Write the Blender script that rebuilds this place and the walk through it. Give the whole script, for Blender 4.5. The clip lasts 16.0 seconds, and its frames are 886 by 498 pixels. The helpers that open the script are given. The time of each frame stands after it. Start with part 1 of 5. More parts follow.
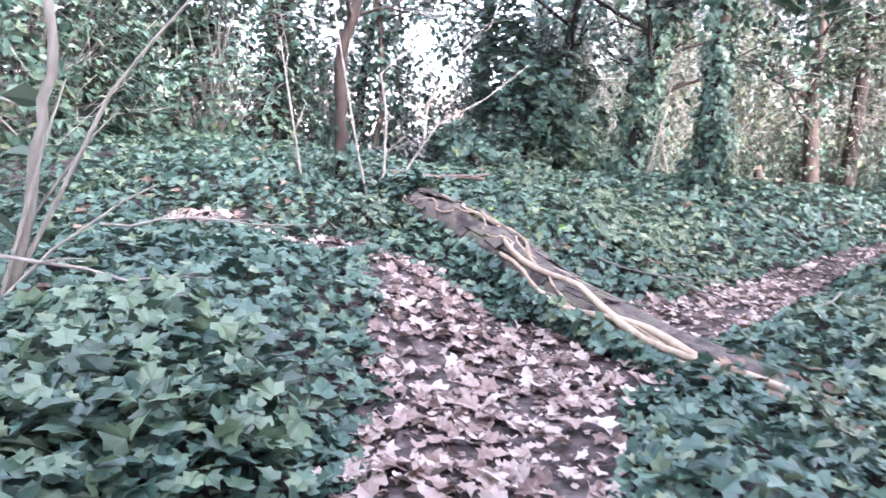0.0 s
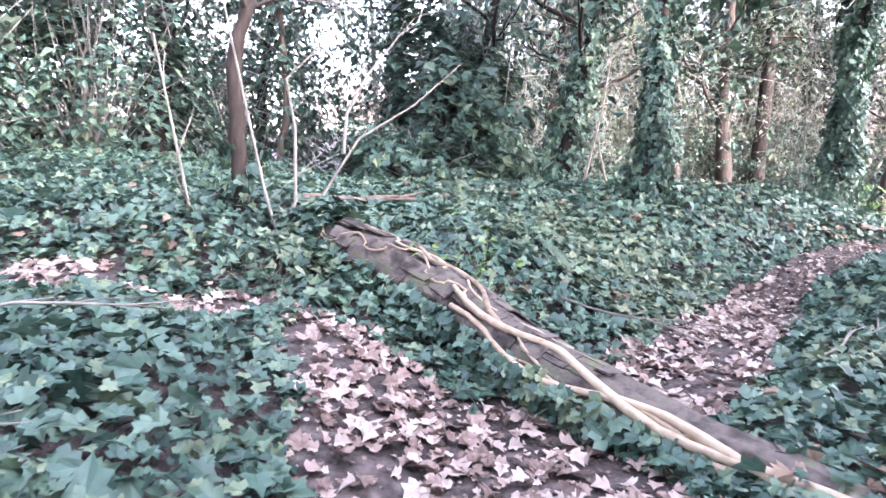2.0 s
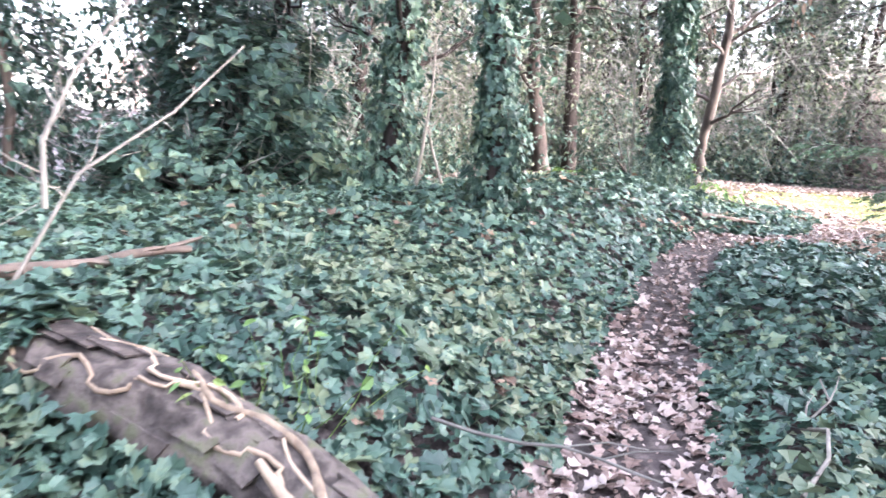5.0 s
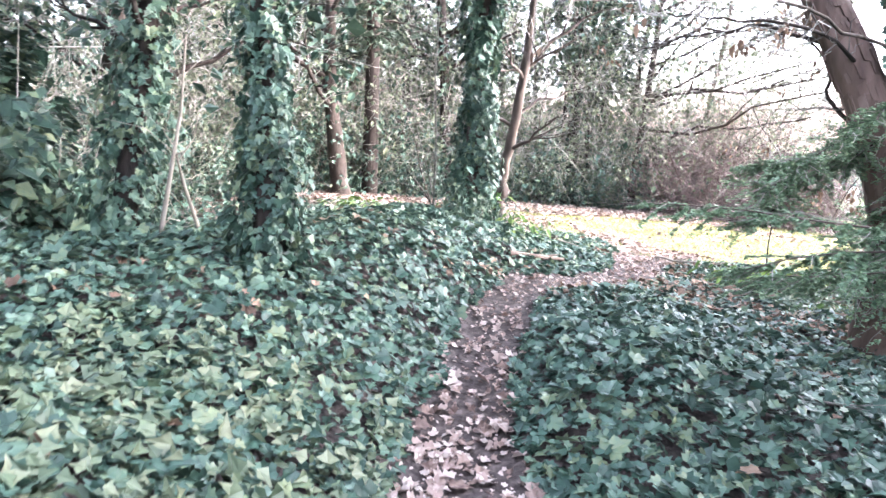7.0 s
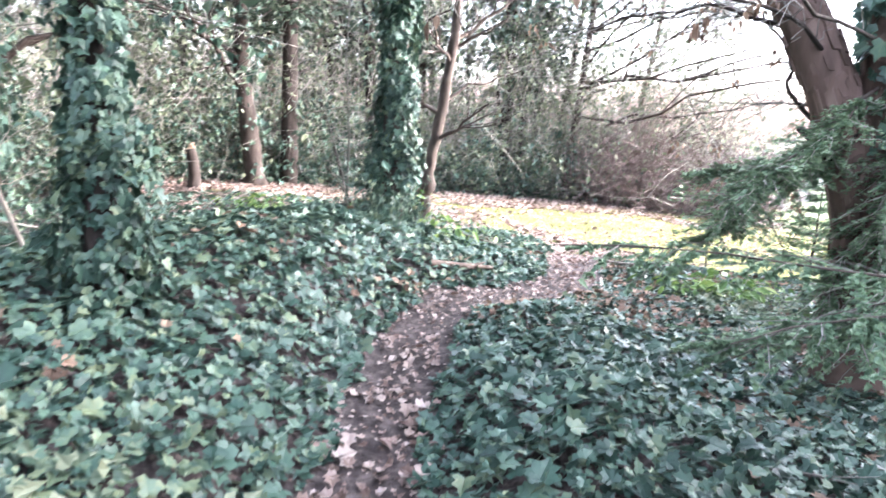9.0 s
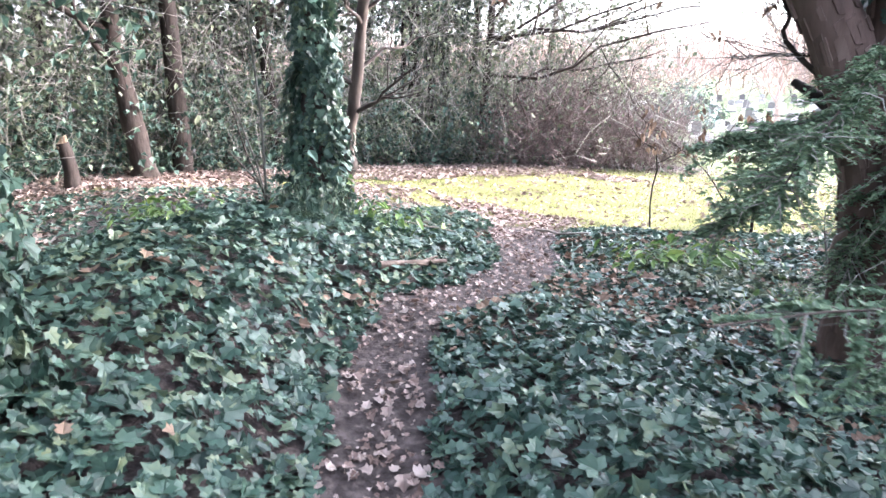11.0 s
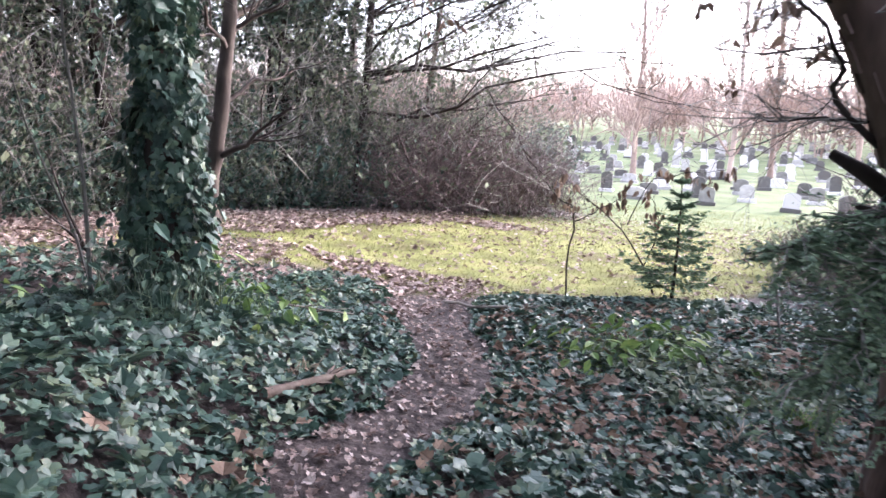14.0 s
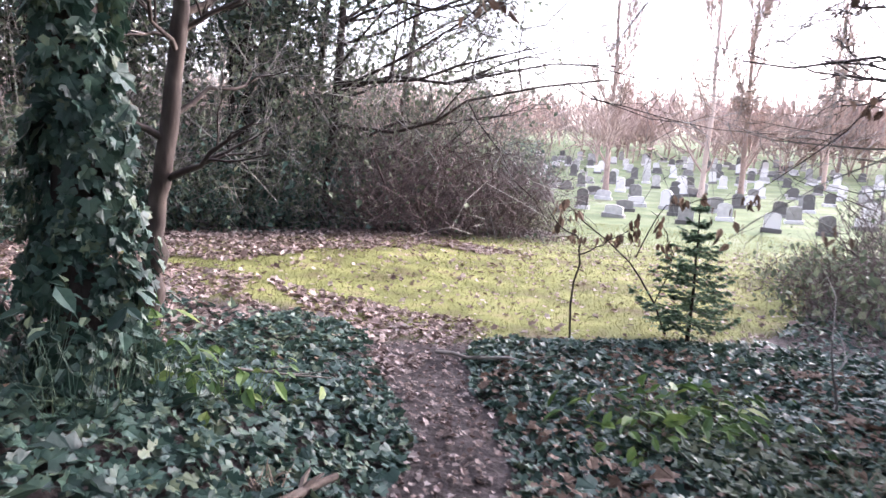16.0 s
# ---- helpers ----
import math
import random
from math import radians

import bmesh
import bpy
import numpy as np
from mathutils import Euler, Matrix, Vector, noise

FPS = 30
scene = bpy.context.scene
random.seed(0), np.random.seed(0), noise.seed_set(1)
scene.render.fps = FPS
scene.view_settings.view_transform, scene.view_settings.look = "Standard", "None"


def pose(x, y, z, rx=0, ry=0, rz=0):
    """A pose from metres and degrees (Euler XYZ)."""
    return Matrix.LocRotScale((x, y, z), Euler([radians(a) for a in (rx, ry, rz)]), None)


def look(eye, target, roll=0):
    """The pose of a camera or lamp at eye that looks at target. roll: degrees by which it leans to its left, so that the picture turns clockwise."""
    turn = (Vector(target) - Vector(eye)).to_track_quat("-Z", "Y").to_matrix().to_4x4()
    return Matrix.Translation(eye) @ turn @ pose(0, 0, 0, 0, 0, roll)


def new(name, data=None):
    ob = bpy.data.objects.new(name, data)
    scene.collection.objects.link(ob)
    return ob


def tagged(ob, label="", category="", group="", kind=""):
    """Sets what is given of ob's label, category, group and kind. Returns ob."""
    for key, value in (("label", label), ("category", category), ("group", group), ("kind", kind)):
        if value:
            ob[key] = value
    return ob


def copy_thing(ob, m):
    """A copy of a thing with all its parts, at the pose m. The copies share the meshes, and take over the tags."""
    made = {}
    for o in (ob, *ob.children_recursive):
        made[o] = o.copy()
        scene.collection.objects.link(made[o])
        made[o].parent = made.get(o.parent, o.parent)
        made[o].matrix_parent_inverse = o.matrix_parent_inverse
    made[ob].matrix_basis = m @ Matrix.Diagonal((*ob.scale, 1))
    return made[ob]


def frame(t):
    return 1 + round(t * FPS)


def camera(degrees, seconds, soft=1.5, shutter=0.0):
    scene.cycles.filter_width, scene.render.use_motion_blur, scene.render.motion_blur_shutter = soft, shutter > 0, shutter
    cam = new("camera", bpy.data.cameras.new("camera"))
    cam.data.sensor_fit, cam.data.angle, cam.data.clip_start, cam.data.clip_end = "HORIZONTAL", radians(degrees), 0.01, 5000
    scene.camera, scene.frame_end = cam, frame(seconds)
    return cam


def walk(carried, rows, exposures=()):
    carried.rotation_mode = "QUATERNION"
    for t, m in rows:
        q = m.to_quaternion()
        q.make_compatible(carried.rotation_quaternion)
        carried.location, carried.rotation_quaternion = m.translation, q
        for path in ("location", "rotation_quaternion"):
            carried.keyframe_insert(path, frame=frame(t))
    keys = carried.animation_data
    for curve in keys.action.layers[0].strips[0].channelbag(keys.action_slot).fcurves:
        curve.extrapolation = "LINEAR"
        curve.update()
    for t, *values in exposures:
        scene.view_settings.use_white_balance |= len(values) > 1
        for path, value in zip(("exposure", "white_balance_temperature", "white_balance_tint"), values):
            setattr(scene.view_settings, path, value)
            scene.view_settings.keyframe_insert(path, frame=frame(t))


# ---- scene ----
cam = camera(67.7, 16.0, soft=1.5, shutter=0.5)
METRES, EYE, TILT, LEAN, TURN = 8.0, 1.2, -9.0, -3.0, 0.0
ROWS = [
    (0.0, 0.0, 0.0, 0.0, 0.0, 0.0, 0.0),
    (0.5, -0.0022, 0.0223, 0.0066, 2.1, 0.58, -0.72),
    (1.0, -0.0084, 0.0531, 0.0176, -3.04, 2.24, 0.75),
    (1.5, -0.0147, 0.0772, 0.0274, -5.66, 0.45, 1.27),
    (2.0, -0.0135, 0.1101, 0.0362, -7.69, -0.59, 2.57),
    (2.5, -0.0096, 0.1379, 0.0447, -8.49, -1.73, 1.06),
    (3.0, -0.0055, 0.1633, 0.0537, -13.8, -1.21, 1.5),
    (3.2, -0.0078, 0.1772, 0.0551, -16.15, -1.65, 2.9),
    (5.3, 0.0354, 0.3059, 0.0992, -26.97, -5.75, 6.6),
    (5.5, 0.044, 0.3183, 0.0996, -30.16, -6.36, 6.29),
    (6.0, 0.0768, 0.3437, 0.1056, -34.35, -6.58, 5.43),
    (6.5, 0.1014, 0.3671, 0.1111, -38.53, -7.09, 5.06),
    (7.0, 0.12, 0.3984, 0.1223, -40.75, -5.46, 6.17),
    (7.5, 0.1348, 0.4173, 0.1274, -42.66, -7.05, 8.32),
    (8.0, 0.1681, 0.4372, 0.1293, -42.7, -6.75, 6.68),
    (8.5, 0.1982, 0.4476, 0.1331, -41.9, -7.85, 6.07),
    (9.0, 0.2127, 0.4603, 0.1367, -46.21, -7.5, 5.81),
    (9.5, 0.2274, 0.4921, 0.1443, -49.48, -6.47, 7.14),
    (9.7, 0.2340, 0.5030, 0.1462, -50.5, -7.9, 8.7),
    (11.8, 0.2909, 0.5971, 0.1750, -57.41, -11.49, 8.88),
    (12.0, 0.3021, 0.6087, 0.1783, -58.71, -10.51, 8.31),
    (12.5, 0.3279, 0.6261, 0.1782, -57.83, -6.81, 7.01),
    (13.0, 0.3477, 0.6466, 0.1805, -60.89, -8.92, 7.17),
    (13.5, 0.364, 0.6685, 0.1853, -67.91, -9.47, 9.41),
    (14.0, 0.3912, 0.6845, 0.1847, -67.29, -11.19, 8.06),
    (14.5, 0.4185, 0.6982, 0.1855, -64.27, -10.8, 6.65),
    (15.0, 0.4445, 0.7178, 0.1881, -69.03, -10.81, 6.82),
    (15.5, 0.4659, 0.737, 0.1932, -71.14, -10.89, 7.8),
    (16.0, 0.4945, 0.755, 0.1937, -70.25, -10.52, 7.43),
]
EXPOSURES = [(0.0, 4.95, 6100, 24), (3.0, 4.95, 6150, 23), (5.5, 4.95, 6200, 19), (9.5, 4.75, 6150, 16), (12.0, 4.03, 6050, 19), (16.0, 3.2, 6150, 25)]
walk(cam, [(t, pose(0, 0, EYE, TILT, LEAN, TURN) @ pose(METRES * x, METRES * y, METRES * z, 90 + pitch, roll, yaw)) for t, x, y, z, yaw, pitch, roll in ROWS], EXPOSURES)

# ---- world and sun ----
SUN_EL, SUN_AZ = radians(20), radians(134)  # low winter sun behind thin cloud, off to the side of the grass, azimuth from +y towards +x
world = bpy.data.worlds.new("winter_sky")
scene.world = world
world.use_nodes = True
wn = world.node_tree
sky = wn.nodes.new("ShaderNodeTexSky")
sky.sky_type = "NISHITA"
sky.sun_disc = False
sky.sun_elevation, sky.sun_rotation = SUN_EL, SUN_AZ
sky.air_density, sky.dust_density, sky.ozone_density = 1.0, 2.0, 2.0
pale = wn.nodes.new("ShaderNodeHueSaturation")  # thin even cloud takes most of the blue out
pale.inputs["Saturation"].default_value = 0.45
wn.links.new(sky.outputs[0], pale.inputs["Color"])
wn.links.new(pale.outputs[0], wn.nodes["Background"].inputs[0])
wn.nodes["Background"].inputs[1].default_value = 0.15
sun = new("sun", bpy.data.lights.new("sun", "SUN"))
sun.data.energy, sun.data.angle, sun.data.color = 0.6, radians(32), (1.0, 0.92, 0.84)
sun.matrix_world = look((60 * math.sin(SUN_AZ), 60 * math.cos(SUN_AZ), 60 * math.tan(SUN_EL)), (0, 0, 0))

# ---- materials ----


def material(name, stops, scale=8.0, rough=0.8, bump=0.3, island=0.0, detail=6.0, spec=0.3, grain=None, translucent=0.0, coarse=0.6, bump_dist=0.02):
    """Noise-coloured surface: two scales of variation, optional shift per island or object, relief and leaf translucency."""
    m = bpy.data.materials.new(name)
    m.use_nodes = True
    n, l = m.node_tree.nodes, m.node_tree.links
    b = n["Principled BSDF"]
    co = n.new("ShaderNodeTexCoord")
    src = co.outputs["Object"]
    if grain:
        mp = n.new("ShaderNodeMapping")
        mp.inputs["Scale"].default_value = grain
        l.new(src, mp.inputs[0])
        src = mp.outputs[0]
    fine = n.new("ShaderNodeTexNoise")
    fine.inputs["Scale"].default_value, fine.inputs["Detail"].default_value = scale, detail
    l.new(src, fine.inputs["Vector"])
    big = n.new("ShaderNodeTexNoise")
    big.inputs["Scale"].default_value, big.inputs["Detail"].default_value = coarse, 3
    l.new(co.outputs["Object"], big.inputs["Vector"])
    mix = n.new("ShaderNodeMath")
    mix.operation = "MULTIPLY_ADD"
    l.new(big.outputs[0], mix.inputs[0])
    mix.inputs[1].default_value = 0.5
    half = n.new("ShaderNodeMath")
    half.operation = "MULTIPLY"
    half.inputs[1].default_value = 0.5
    l.new(fine.outputs[0], half.inputs[0])
    l.new(half.outputs[0], mix.inputs[2])
    val = mix.outputs[0]
    if island:
        geo = n.new("ShaderNodeNewGeometry")
        info = n.new("ShaderNodeObjectInfo")
        both = n.new("ShaderNodeMath")
        both.operation = "ADD"
        l.new(geo.outputs["Random Per Island"], both.inputs[0])
        l.new(info.outputs["Random"], both.inputs[1])
        wrap = n.new("ShaderNodeMath")
        wrap.operation = "FRACT"
        l.new(both.outputs[0], wrap.inputs[0])
        sh = n.new("ShaderNodeMath")
        sh.operation = "MULTIPLY_ADD"
        l.new(wrap.outputs[0], sh.inputs[0])
        sh.inputs[1].default_value = island
        off = n.new("ShaderNodeMath")
        off.operation = "ADD"
        off.inputs[1].default_value = -0.5 * island
        l.new(val, off.inputs[0])
        l.new(off.outputs[0], sh.inputs[2])
        val = sh.outputs[0]
    ramp = n.new("ShaderNodeValToRGB")
    el = ramp.color_ramp.elements
    while len(el) < len(stops):
        el.new(0.5)
    for e, (p, c) in zip(el, stops):
        e.position, e.color = p, (*c, 1)
    l.new(val, ramp.inputs[0])
    l.new(ramp.outputs[0], b.inputs["Base Color"])
    b.inputs["Roughness"].default_value = rough
    b.inputs["Specular IOR Level"].default_value = spec
    if bump:
        bp = n.new("ShaderNodeBump")
        bp.inputs["Strength"].default_value, bp.inputs["Distance"].default_value = bump, bump_dist
        l.new(fine.outputs[0], bp.inputs["Height"])
        l.new(bp.outputs[0], b.inputs["Normal"])
    if translucent:
        tr = n.new("ShaderNodeBsdfTranslucent")
        l.new(ramp.outputs[0], tr.inputs[0])
        ms = n.new("ShaderNodeMixShader")
        ms.inputs[0].default_value = translucent
        l.new(b.outputs[0], ms.inputs[1])
        l.new(tr.outputs[0], ms.inputs[2])
        l.new(ms.outputs[0], n["Material Output"].inputs[0])
    return m


IVY = material("ivy_leaf", [(0.1, (0.018, 0.042, 0.032)), (0.45, (0.044, 0.088, 0.066)), (0.75, (0.080, 0.132, 0.094)), (0.97, (0.135, 0.165, 0.092))], 30, 0.44, 0.15, 0.85, spec=0.38, translucent=0.12)
IVY_PALE = material("pale_green_leaf", [(0.2, (0.025, 0.052, 0.033)), (0.5, (0.055, 0.095, 0.058)), (0.85, (0.12, 0.17, 0.10))], 25, 0.4, 0.15, 0.7, spec=0.5, translucent=0.2)
IVY_FRESH = material("fresh_leaf", [(0.2, (0.06, 0.12, 0.035)), (0.6, (0.13, 0.22, 0.06)), (0.9, (0.24, 0.29, 0.08))], 25, 0.5, 0.15, 0.6, spec=0.4, translucent=0.25)
DEAD_LEAF = material("dead_leaf", [(0.1, (0.09, 0.055, 0.045)), (0.4, (0.25, 0.175, 0.15)), (0.7, (0.34, 0.265, 0.235)), (0.95, (0.43, 0.36, 0.33))], 40, 0.6, 0.3, 0.8, spec=0.35, translucent=0.1)
BROWN_LEAF = material("brown_leaf", [(0.1, (0.06, 0.038, 0.028)), (0.5, (0.15, 0.098, 0.07)), (0.9, (0.27, 0.19, 0.14))], 40, 0.7, 0.3, 0.7, translucent=0.2)
BARK = material("bark", [(0.25, (0.05, 0.036, 0.030)), (0.5, (0.12, 0.09, 0.075)), (0.75, (0.20, 0.165, 0.14))], 14, 0.9, 0.8, 0.2, grain=(1, 1, 0.25))
BARK_DARK = material("dark_bark", [(0.25, (0.013, 0.009, 0.008)), (0.55, (0.034, 0.024, 0.021)), (0.8, (0.08, 0.06, 0.05))], 18, 0.85, 0.8, 0.2, grain=(1, 1, 0.3))
BARK_RED = material("reddish_bark", [(0.25, (0.045, 0.028, 0.024)), (0.5, (0.12, 0.078, 0.065)), (0.8, (0.23, 0.165, 0.14))], 12, 0.85, 0.9, 0.2, grain=(1, 1, 0.2))
BARK_PALE = material("pale_bark", [(0.25, (0.10, 0.085, 0.072)), (0.5, (0.22, 0.195, 0.17)), (0.8, (0.35, 0.315, 0.28))], 20, 0.8, 0.4, 0.2, grain=(1, 1, 0.4))
TWIG = material("twig", [(0.2, (0.10, 0.093, 0.084)), (0.5, (0.19, 0.178, 0.162)), (0.85, (0.32, 0.30, 0.28))], 10, 0.85, 0.0, 0.6)
# Pinkish brown, paler than TWIG: distance haze is put into the colour.
TWIG_HAZED = material("hazed_pink_twig", [(0.2, (0.22, 0.15, 0.125)), (0.5, (0.36, 0.26, 0.22)), (0.85, (0.48, 0.37, 0.32))], 10, 0.85, 0.0, 0.6)
LOG_WOOD = material("weathered_log", [(0.36, (0.014, 0.011, 0.010)), (0.45, (0.045, 0.035, 0.031)), (0.53, (0.105, 0.084, 0.075)), (0.60, (0.085, 0.085, 0.05)), (0.71, (0.24, 0.205, 0.19))], 13, 0.85, 1.0, 0.0, grain=(1, 1, 1), coarse=3.0)
VINE_WOOD = material("peeled_vine", [(0.25, (0.12, 0.084, 0.06)), (0.5, (0.29, 0.215, 0.155)), (0.8, (0.47, 0.37, 0.28))], 22, 0.7, 0.5, 0.2)
CUT_WOOD = material("broken_wood", [(0.25, (0.14, 0.09, 0.06)), (0.5, (0.32, 0.235, 0.165)), (0.8, (0.50, 0.40, 0.31))], 26, 0.8, 0.7, 0.3, grain=(1, 1, 0.2))
NEEDLE = material("conifer_needle", [(0.2, (0.04, 0.08, 0.055)), (0.5, (0.075, 0.13, 0.09)), (0.9, (0.14, 0.20, 0.12))], 20, 0.55, 0.0, 0.6, translucent=0.25)
NEEDLE_LIGHT = material("young_needle", [(0.2, (0.07, 0.12, 0.075)), (0.5, (0.12, 0.19, 0.115)), (0.9, (0.19, 0.26, 0.15))], 20, 0.55, 0.0, 0.6, translucent=0.3)
BLADE = material("grass_blade", [(0.15, (0.10, 0.115, 0.038)), (0.5, (0.18, 0.19, 0.062)), (0.85, (0.29, 0.26, 0.12))], 1.5, 0.6, 0.0, 0.6, translucent=0.25)
STONE = material("grave_stone", [(0.1, (0.11, 0.10, 0.095)), (0.45, (0.29, 0.27, 0.255)), (0.85, (0.62, 0.58, 0.56))], 6, 0.7, 0.3, 1.2)
TWIG_PURPLE = material("bramble_stem", [(0.2, (0.055, 0.038, 0.036)), (0.5, (0.115, 0.083, 0.08)), (0.85, (0.20, 0.155, 0.15))], 10, 0.85, 0.0, 0.6)
FIR = material("evergreen_needle", [(0.2, (0.022, 0.036, 0.026)), (0.5, (0.045, 0.066, 0.048)), (0.9, (0.08, 0.105, 0.075))], 12, 0.6, 0.0, 0.7, translucent=0.15)
STEM_BROWN = material("brown_stem", [(0.3, (0.018, 0.013, 0.011)), (0.5, (0.050, 0.037, 0.032)), (0.72, (0.115, 0.09, 0.078))], 9, 0.85, 0.9, 0.0, grain=(1, 1, 0.35), coarse=2.2)
OLIVE_LEAF = material("olive_leaf", [(0.2, (0.058, 0.085, 0.052)), (0.5, (0.10, 0.135, 0.085)), (0.85, (0.175, 0.195, 0.125))], 14, 0.5, 0.1, 0.8, spec=0.4, translucent=0.2)
HAZE_LEAF = material("undergrowth_leaf", [(0.2, (0.065, 0.085, 0.055)), (0.5, (0.12, 0.145, 0.095)), (0.8, (0.20, 0.22, 0.15))], 8, 0.6, 0.0, 0.8, translucent=0.35)


def ground_material():
    """Dark trodden soil and litter; mossy grass where the mask says so; greener turf far out."""
    m = bpy.data.materials.new("woodland_ground")
    m.use_nodes = True
    n, l = m.node_tree.nodes, m.node_tree.links
    b = n["Principled BSDF"]
    co = n.new("ShaderNodeTexCoord")

    def noise_node(scale, detail=6):
        t = n.new("ShaderNodeTexNoise")
        t.inputs["Scale"].default_value, t.inputs["Detail"].default_value = scale, detail
        l.new(co.outputs["Object"], t.inputs["Vector"])
        return t.outputs[0]

    def ramp(src, stops):
        r = n.new("ShaderNodeValToRGB")
        while len(r.color_ramp.elements) < len(stops):
            r.color_ramp.elements.new(0.5)
        for e, (p, c) in zip(r.color_ramp.elements, stops):
            e.position, e.color = p, (*c, 1)
        l.new(src, r.inputs[0])
        return r.outputs[0]

    def blend(f, a, c):
        x = n.new("ShaderNodeMix")
        x.data_type = "RGBA"
        l.new(f, x.inputs[0])
        l.new(a, x.inputs[6])
        l.new(c, x.inputs[7])
        return x.outputs[2]

    def mask(name):
        a = n.new("ShaderNodeAttribute")
        a.attribute_name = name
        return a.outputs["Fac"]

    soil = ramp(noise_node(14, 9), [(0.3, (0.022, 0.016, 0.015)), (0.5, (0.055, 0.042, 0.040)), (0.7, (0.12, 0.095, 0.09))])
    moss = ramp(noise_node(1.6, 10), [(0.3, (0.12, 0.09, 0.05)), (0.45, (0.16, 0.165, 0.055)), (0.58, (0.24, 0.245, 0.085)), (0.72, (0.27, 0.22, 0.13))])
    turf = ramp(noise_node(0.7, 8), [(0.3, (0.09, 0.115, 0.05)), (0.55, (0.15, 0.18, 0.085)), (0.75, (0.22, 0.22, 0.145))])
    grass = blend(mask("turf"), moss, turf)
    l.new(blend(mask("meadow"), soil, grass), b.inputs["Base Color"])
    b.inputs["Roughness"].default_value = 0.9
    b.inputs["Specular IOR Level"].default_value = 0.25
    bp = n.new("ShaderNodeBump")
    bp.inputs["Strength"].default_value, bp.inputs["Distance"].default_value = 0.7, 0.03
    l.new(noise_node(35, 8), bp.inputs["Height"])
    l.new(bp.outputs[0], b.inputs["Normal"])
    return m


GROUND = ground_material()

# ---- mesh tools ----


def fast_mesh(name, v, f, mat, smooth=False):
    """A mesh from arrays of corners and of equal-sided faces."""
    v, f = np.asarray(v, np.float32).reshape(-1, 3), np.asarray(f, np.int32)
    k = f.shape[1]
    me = bpy.data.meshes.new(name)
    me.vertices.add(len(v))
    me.vertices.foreach_set("co", v.ravel())
    me.loops.add(f.size)
    me.loops.foreach_set("vertex_index", f.ravel())
    me.polygons.add(len(f))
    me.polygons.foreach_set("loop_start", np.arange(0, f.size, k, dtype=np.int32))
    me.polygons.foreach_set("use_smooth", np.full(len(f), smooth))
    me.update(calc_edges=True)
    me.validate()
    if mat:
        me.materials.append(mat)
    return me


def piece(name, v, f, mat, parent=None, label="", smooth=False):
    fine = name in ("spray", "foliage", "needles", "ivy", "brushwood", "dead_foliage", "crown")
    ob = new(name, fast_mesh(name, v, f, mat, smooth))
    if parent:
        ob.parent = parent
    return tagged(ob, label, kind="stuff" if fine else "")


def part(name, bm, mat, parent, label=""):
    """Links a bmesh as one mesh object under a thing."""
    me = bpy.data.meshes.new(name)
    bm.to_mesh(me)
    bm.free()
    me.materials.append(mat)
    ob = new(name, me)
    ob.parent = parent
    return tagged(ob, label)


def thing(name, place, label, category, group="", kind=""):
    ob = new(name)
    ob.location = place
    return tagged(ob, label, category, group, kind)


def tube(pts, radii, sides=6, cap=True):
    """Corners and quads of a round limb along a bent line."""
    p, r = np.asarray(pts, float), np.asarray(radii, float)
    d = np.gradient(p, axis=0)
    d /= np.linalg.norm(d, axis=1)[:, None] + 1e-9
    ref = np.where(np.abs(d[:, 2:3]) > 0.9, np.array([[1.0, 0, 0]]), np.array([[0, 0, 1.0]]))
    a = np.cross(d, ref)
    a /= np.linalg.norm(a, axis=1)[:, None]
    b = np.cross(d, a)
    for i in range(1, len(p)):  # keep the rings from twisting
        a[i] = a[i - 1] - d[i] * np.dot(a[i - 1], d[i])
        a[i] /= np.linalg.norm(a[i])
        b[i] = np.cross(d[i], a[i])
    ang = np.linspace(0, 2 * np.pi, sides, endpoint=False)
    v = p[:, None] + r[:, None, None] * (np.cos(ang)[None, :, None] * a[:, None] + np.sin(ang)[None, :, None] * b[:, None])
    n = len(p)
    i, j = np.meshgrid(np.arange(n - 1), np.arange(sides), indexing="ij")
    k = (j + 1) % sides
    f = np.stack([i * sides + j, i * sides + k, (i + 1) * sides + k, (i + 1) * sides + j], -1).reshape(-1, 4)
    v = v.reshape(-1, 3)
    if cap and sides == 4:
        f = np.vstack([f, [[3, 2, 1, 0]], [[(n - 1) * 4 + q for q in range(4)]]])
    return v, f


def joined(list_of):
    """Several (corners, faces) as one."""
    vs, fs, n = [], [], 0
    for v, f in list_of:
        vs.append(v)
        fs.append(np.asarray(f) + n)
        n += len(v)
    return np.vstack(vs), np.vstack(fs)


def bent(rng, a, b, n=6, wob=0.05):
    """A crooked line from a to b."""
    a, b = np.asarray(a, float), np.asarray(b, float)
    t = np.linspace(0, 1, n)[:, None]
    p = a + (b - a) * t
    w = rng.normal(0, 1, (n, 3)) * np.linalg.norm(b - a) * wob
    w[0] = 0
    w = np.cumsum(w * 0.6, axis=0) * 0.7
    return p + w - t * w[-1] * 0.3


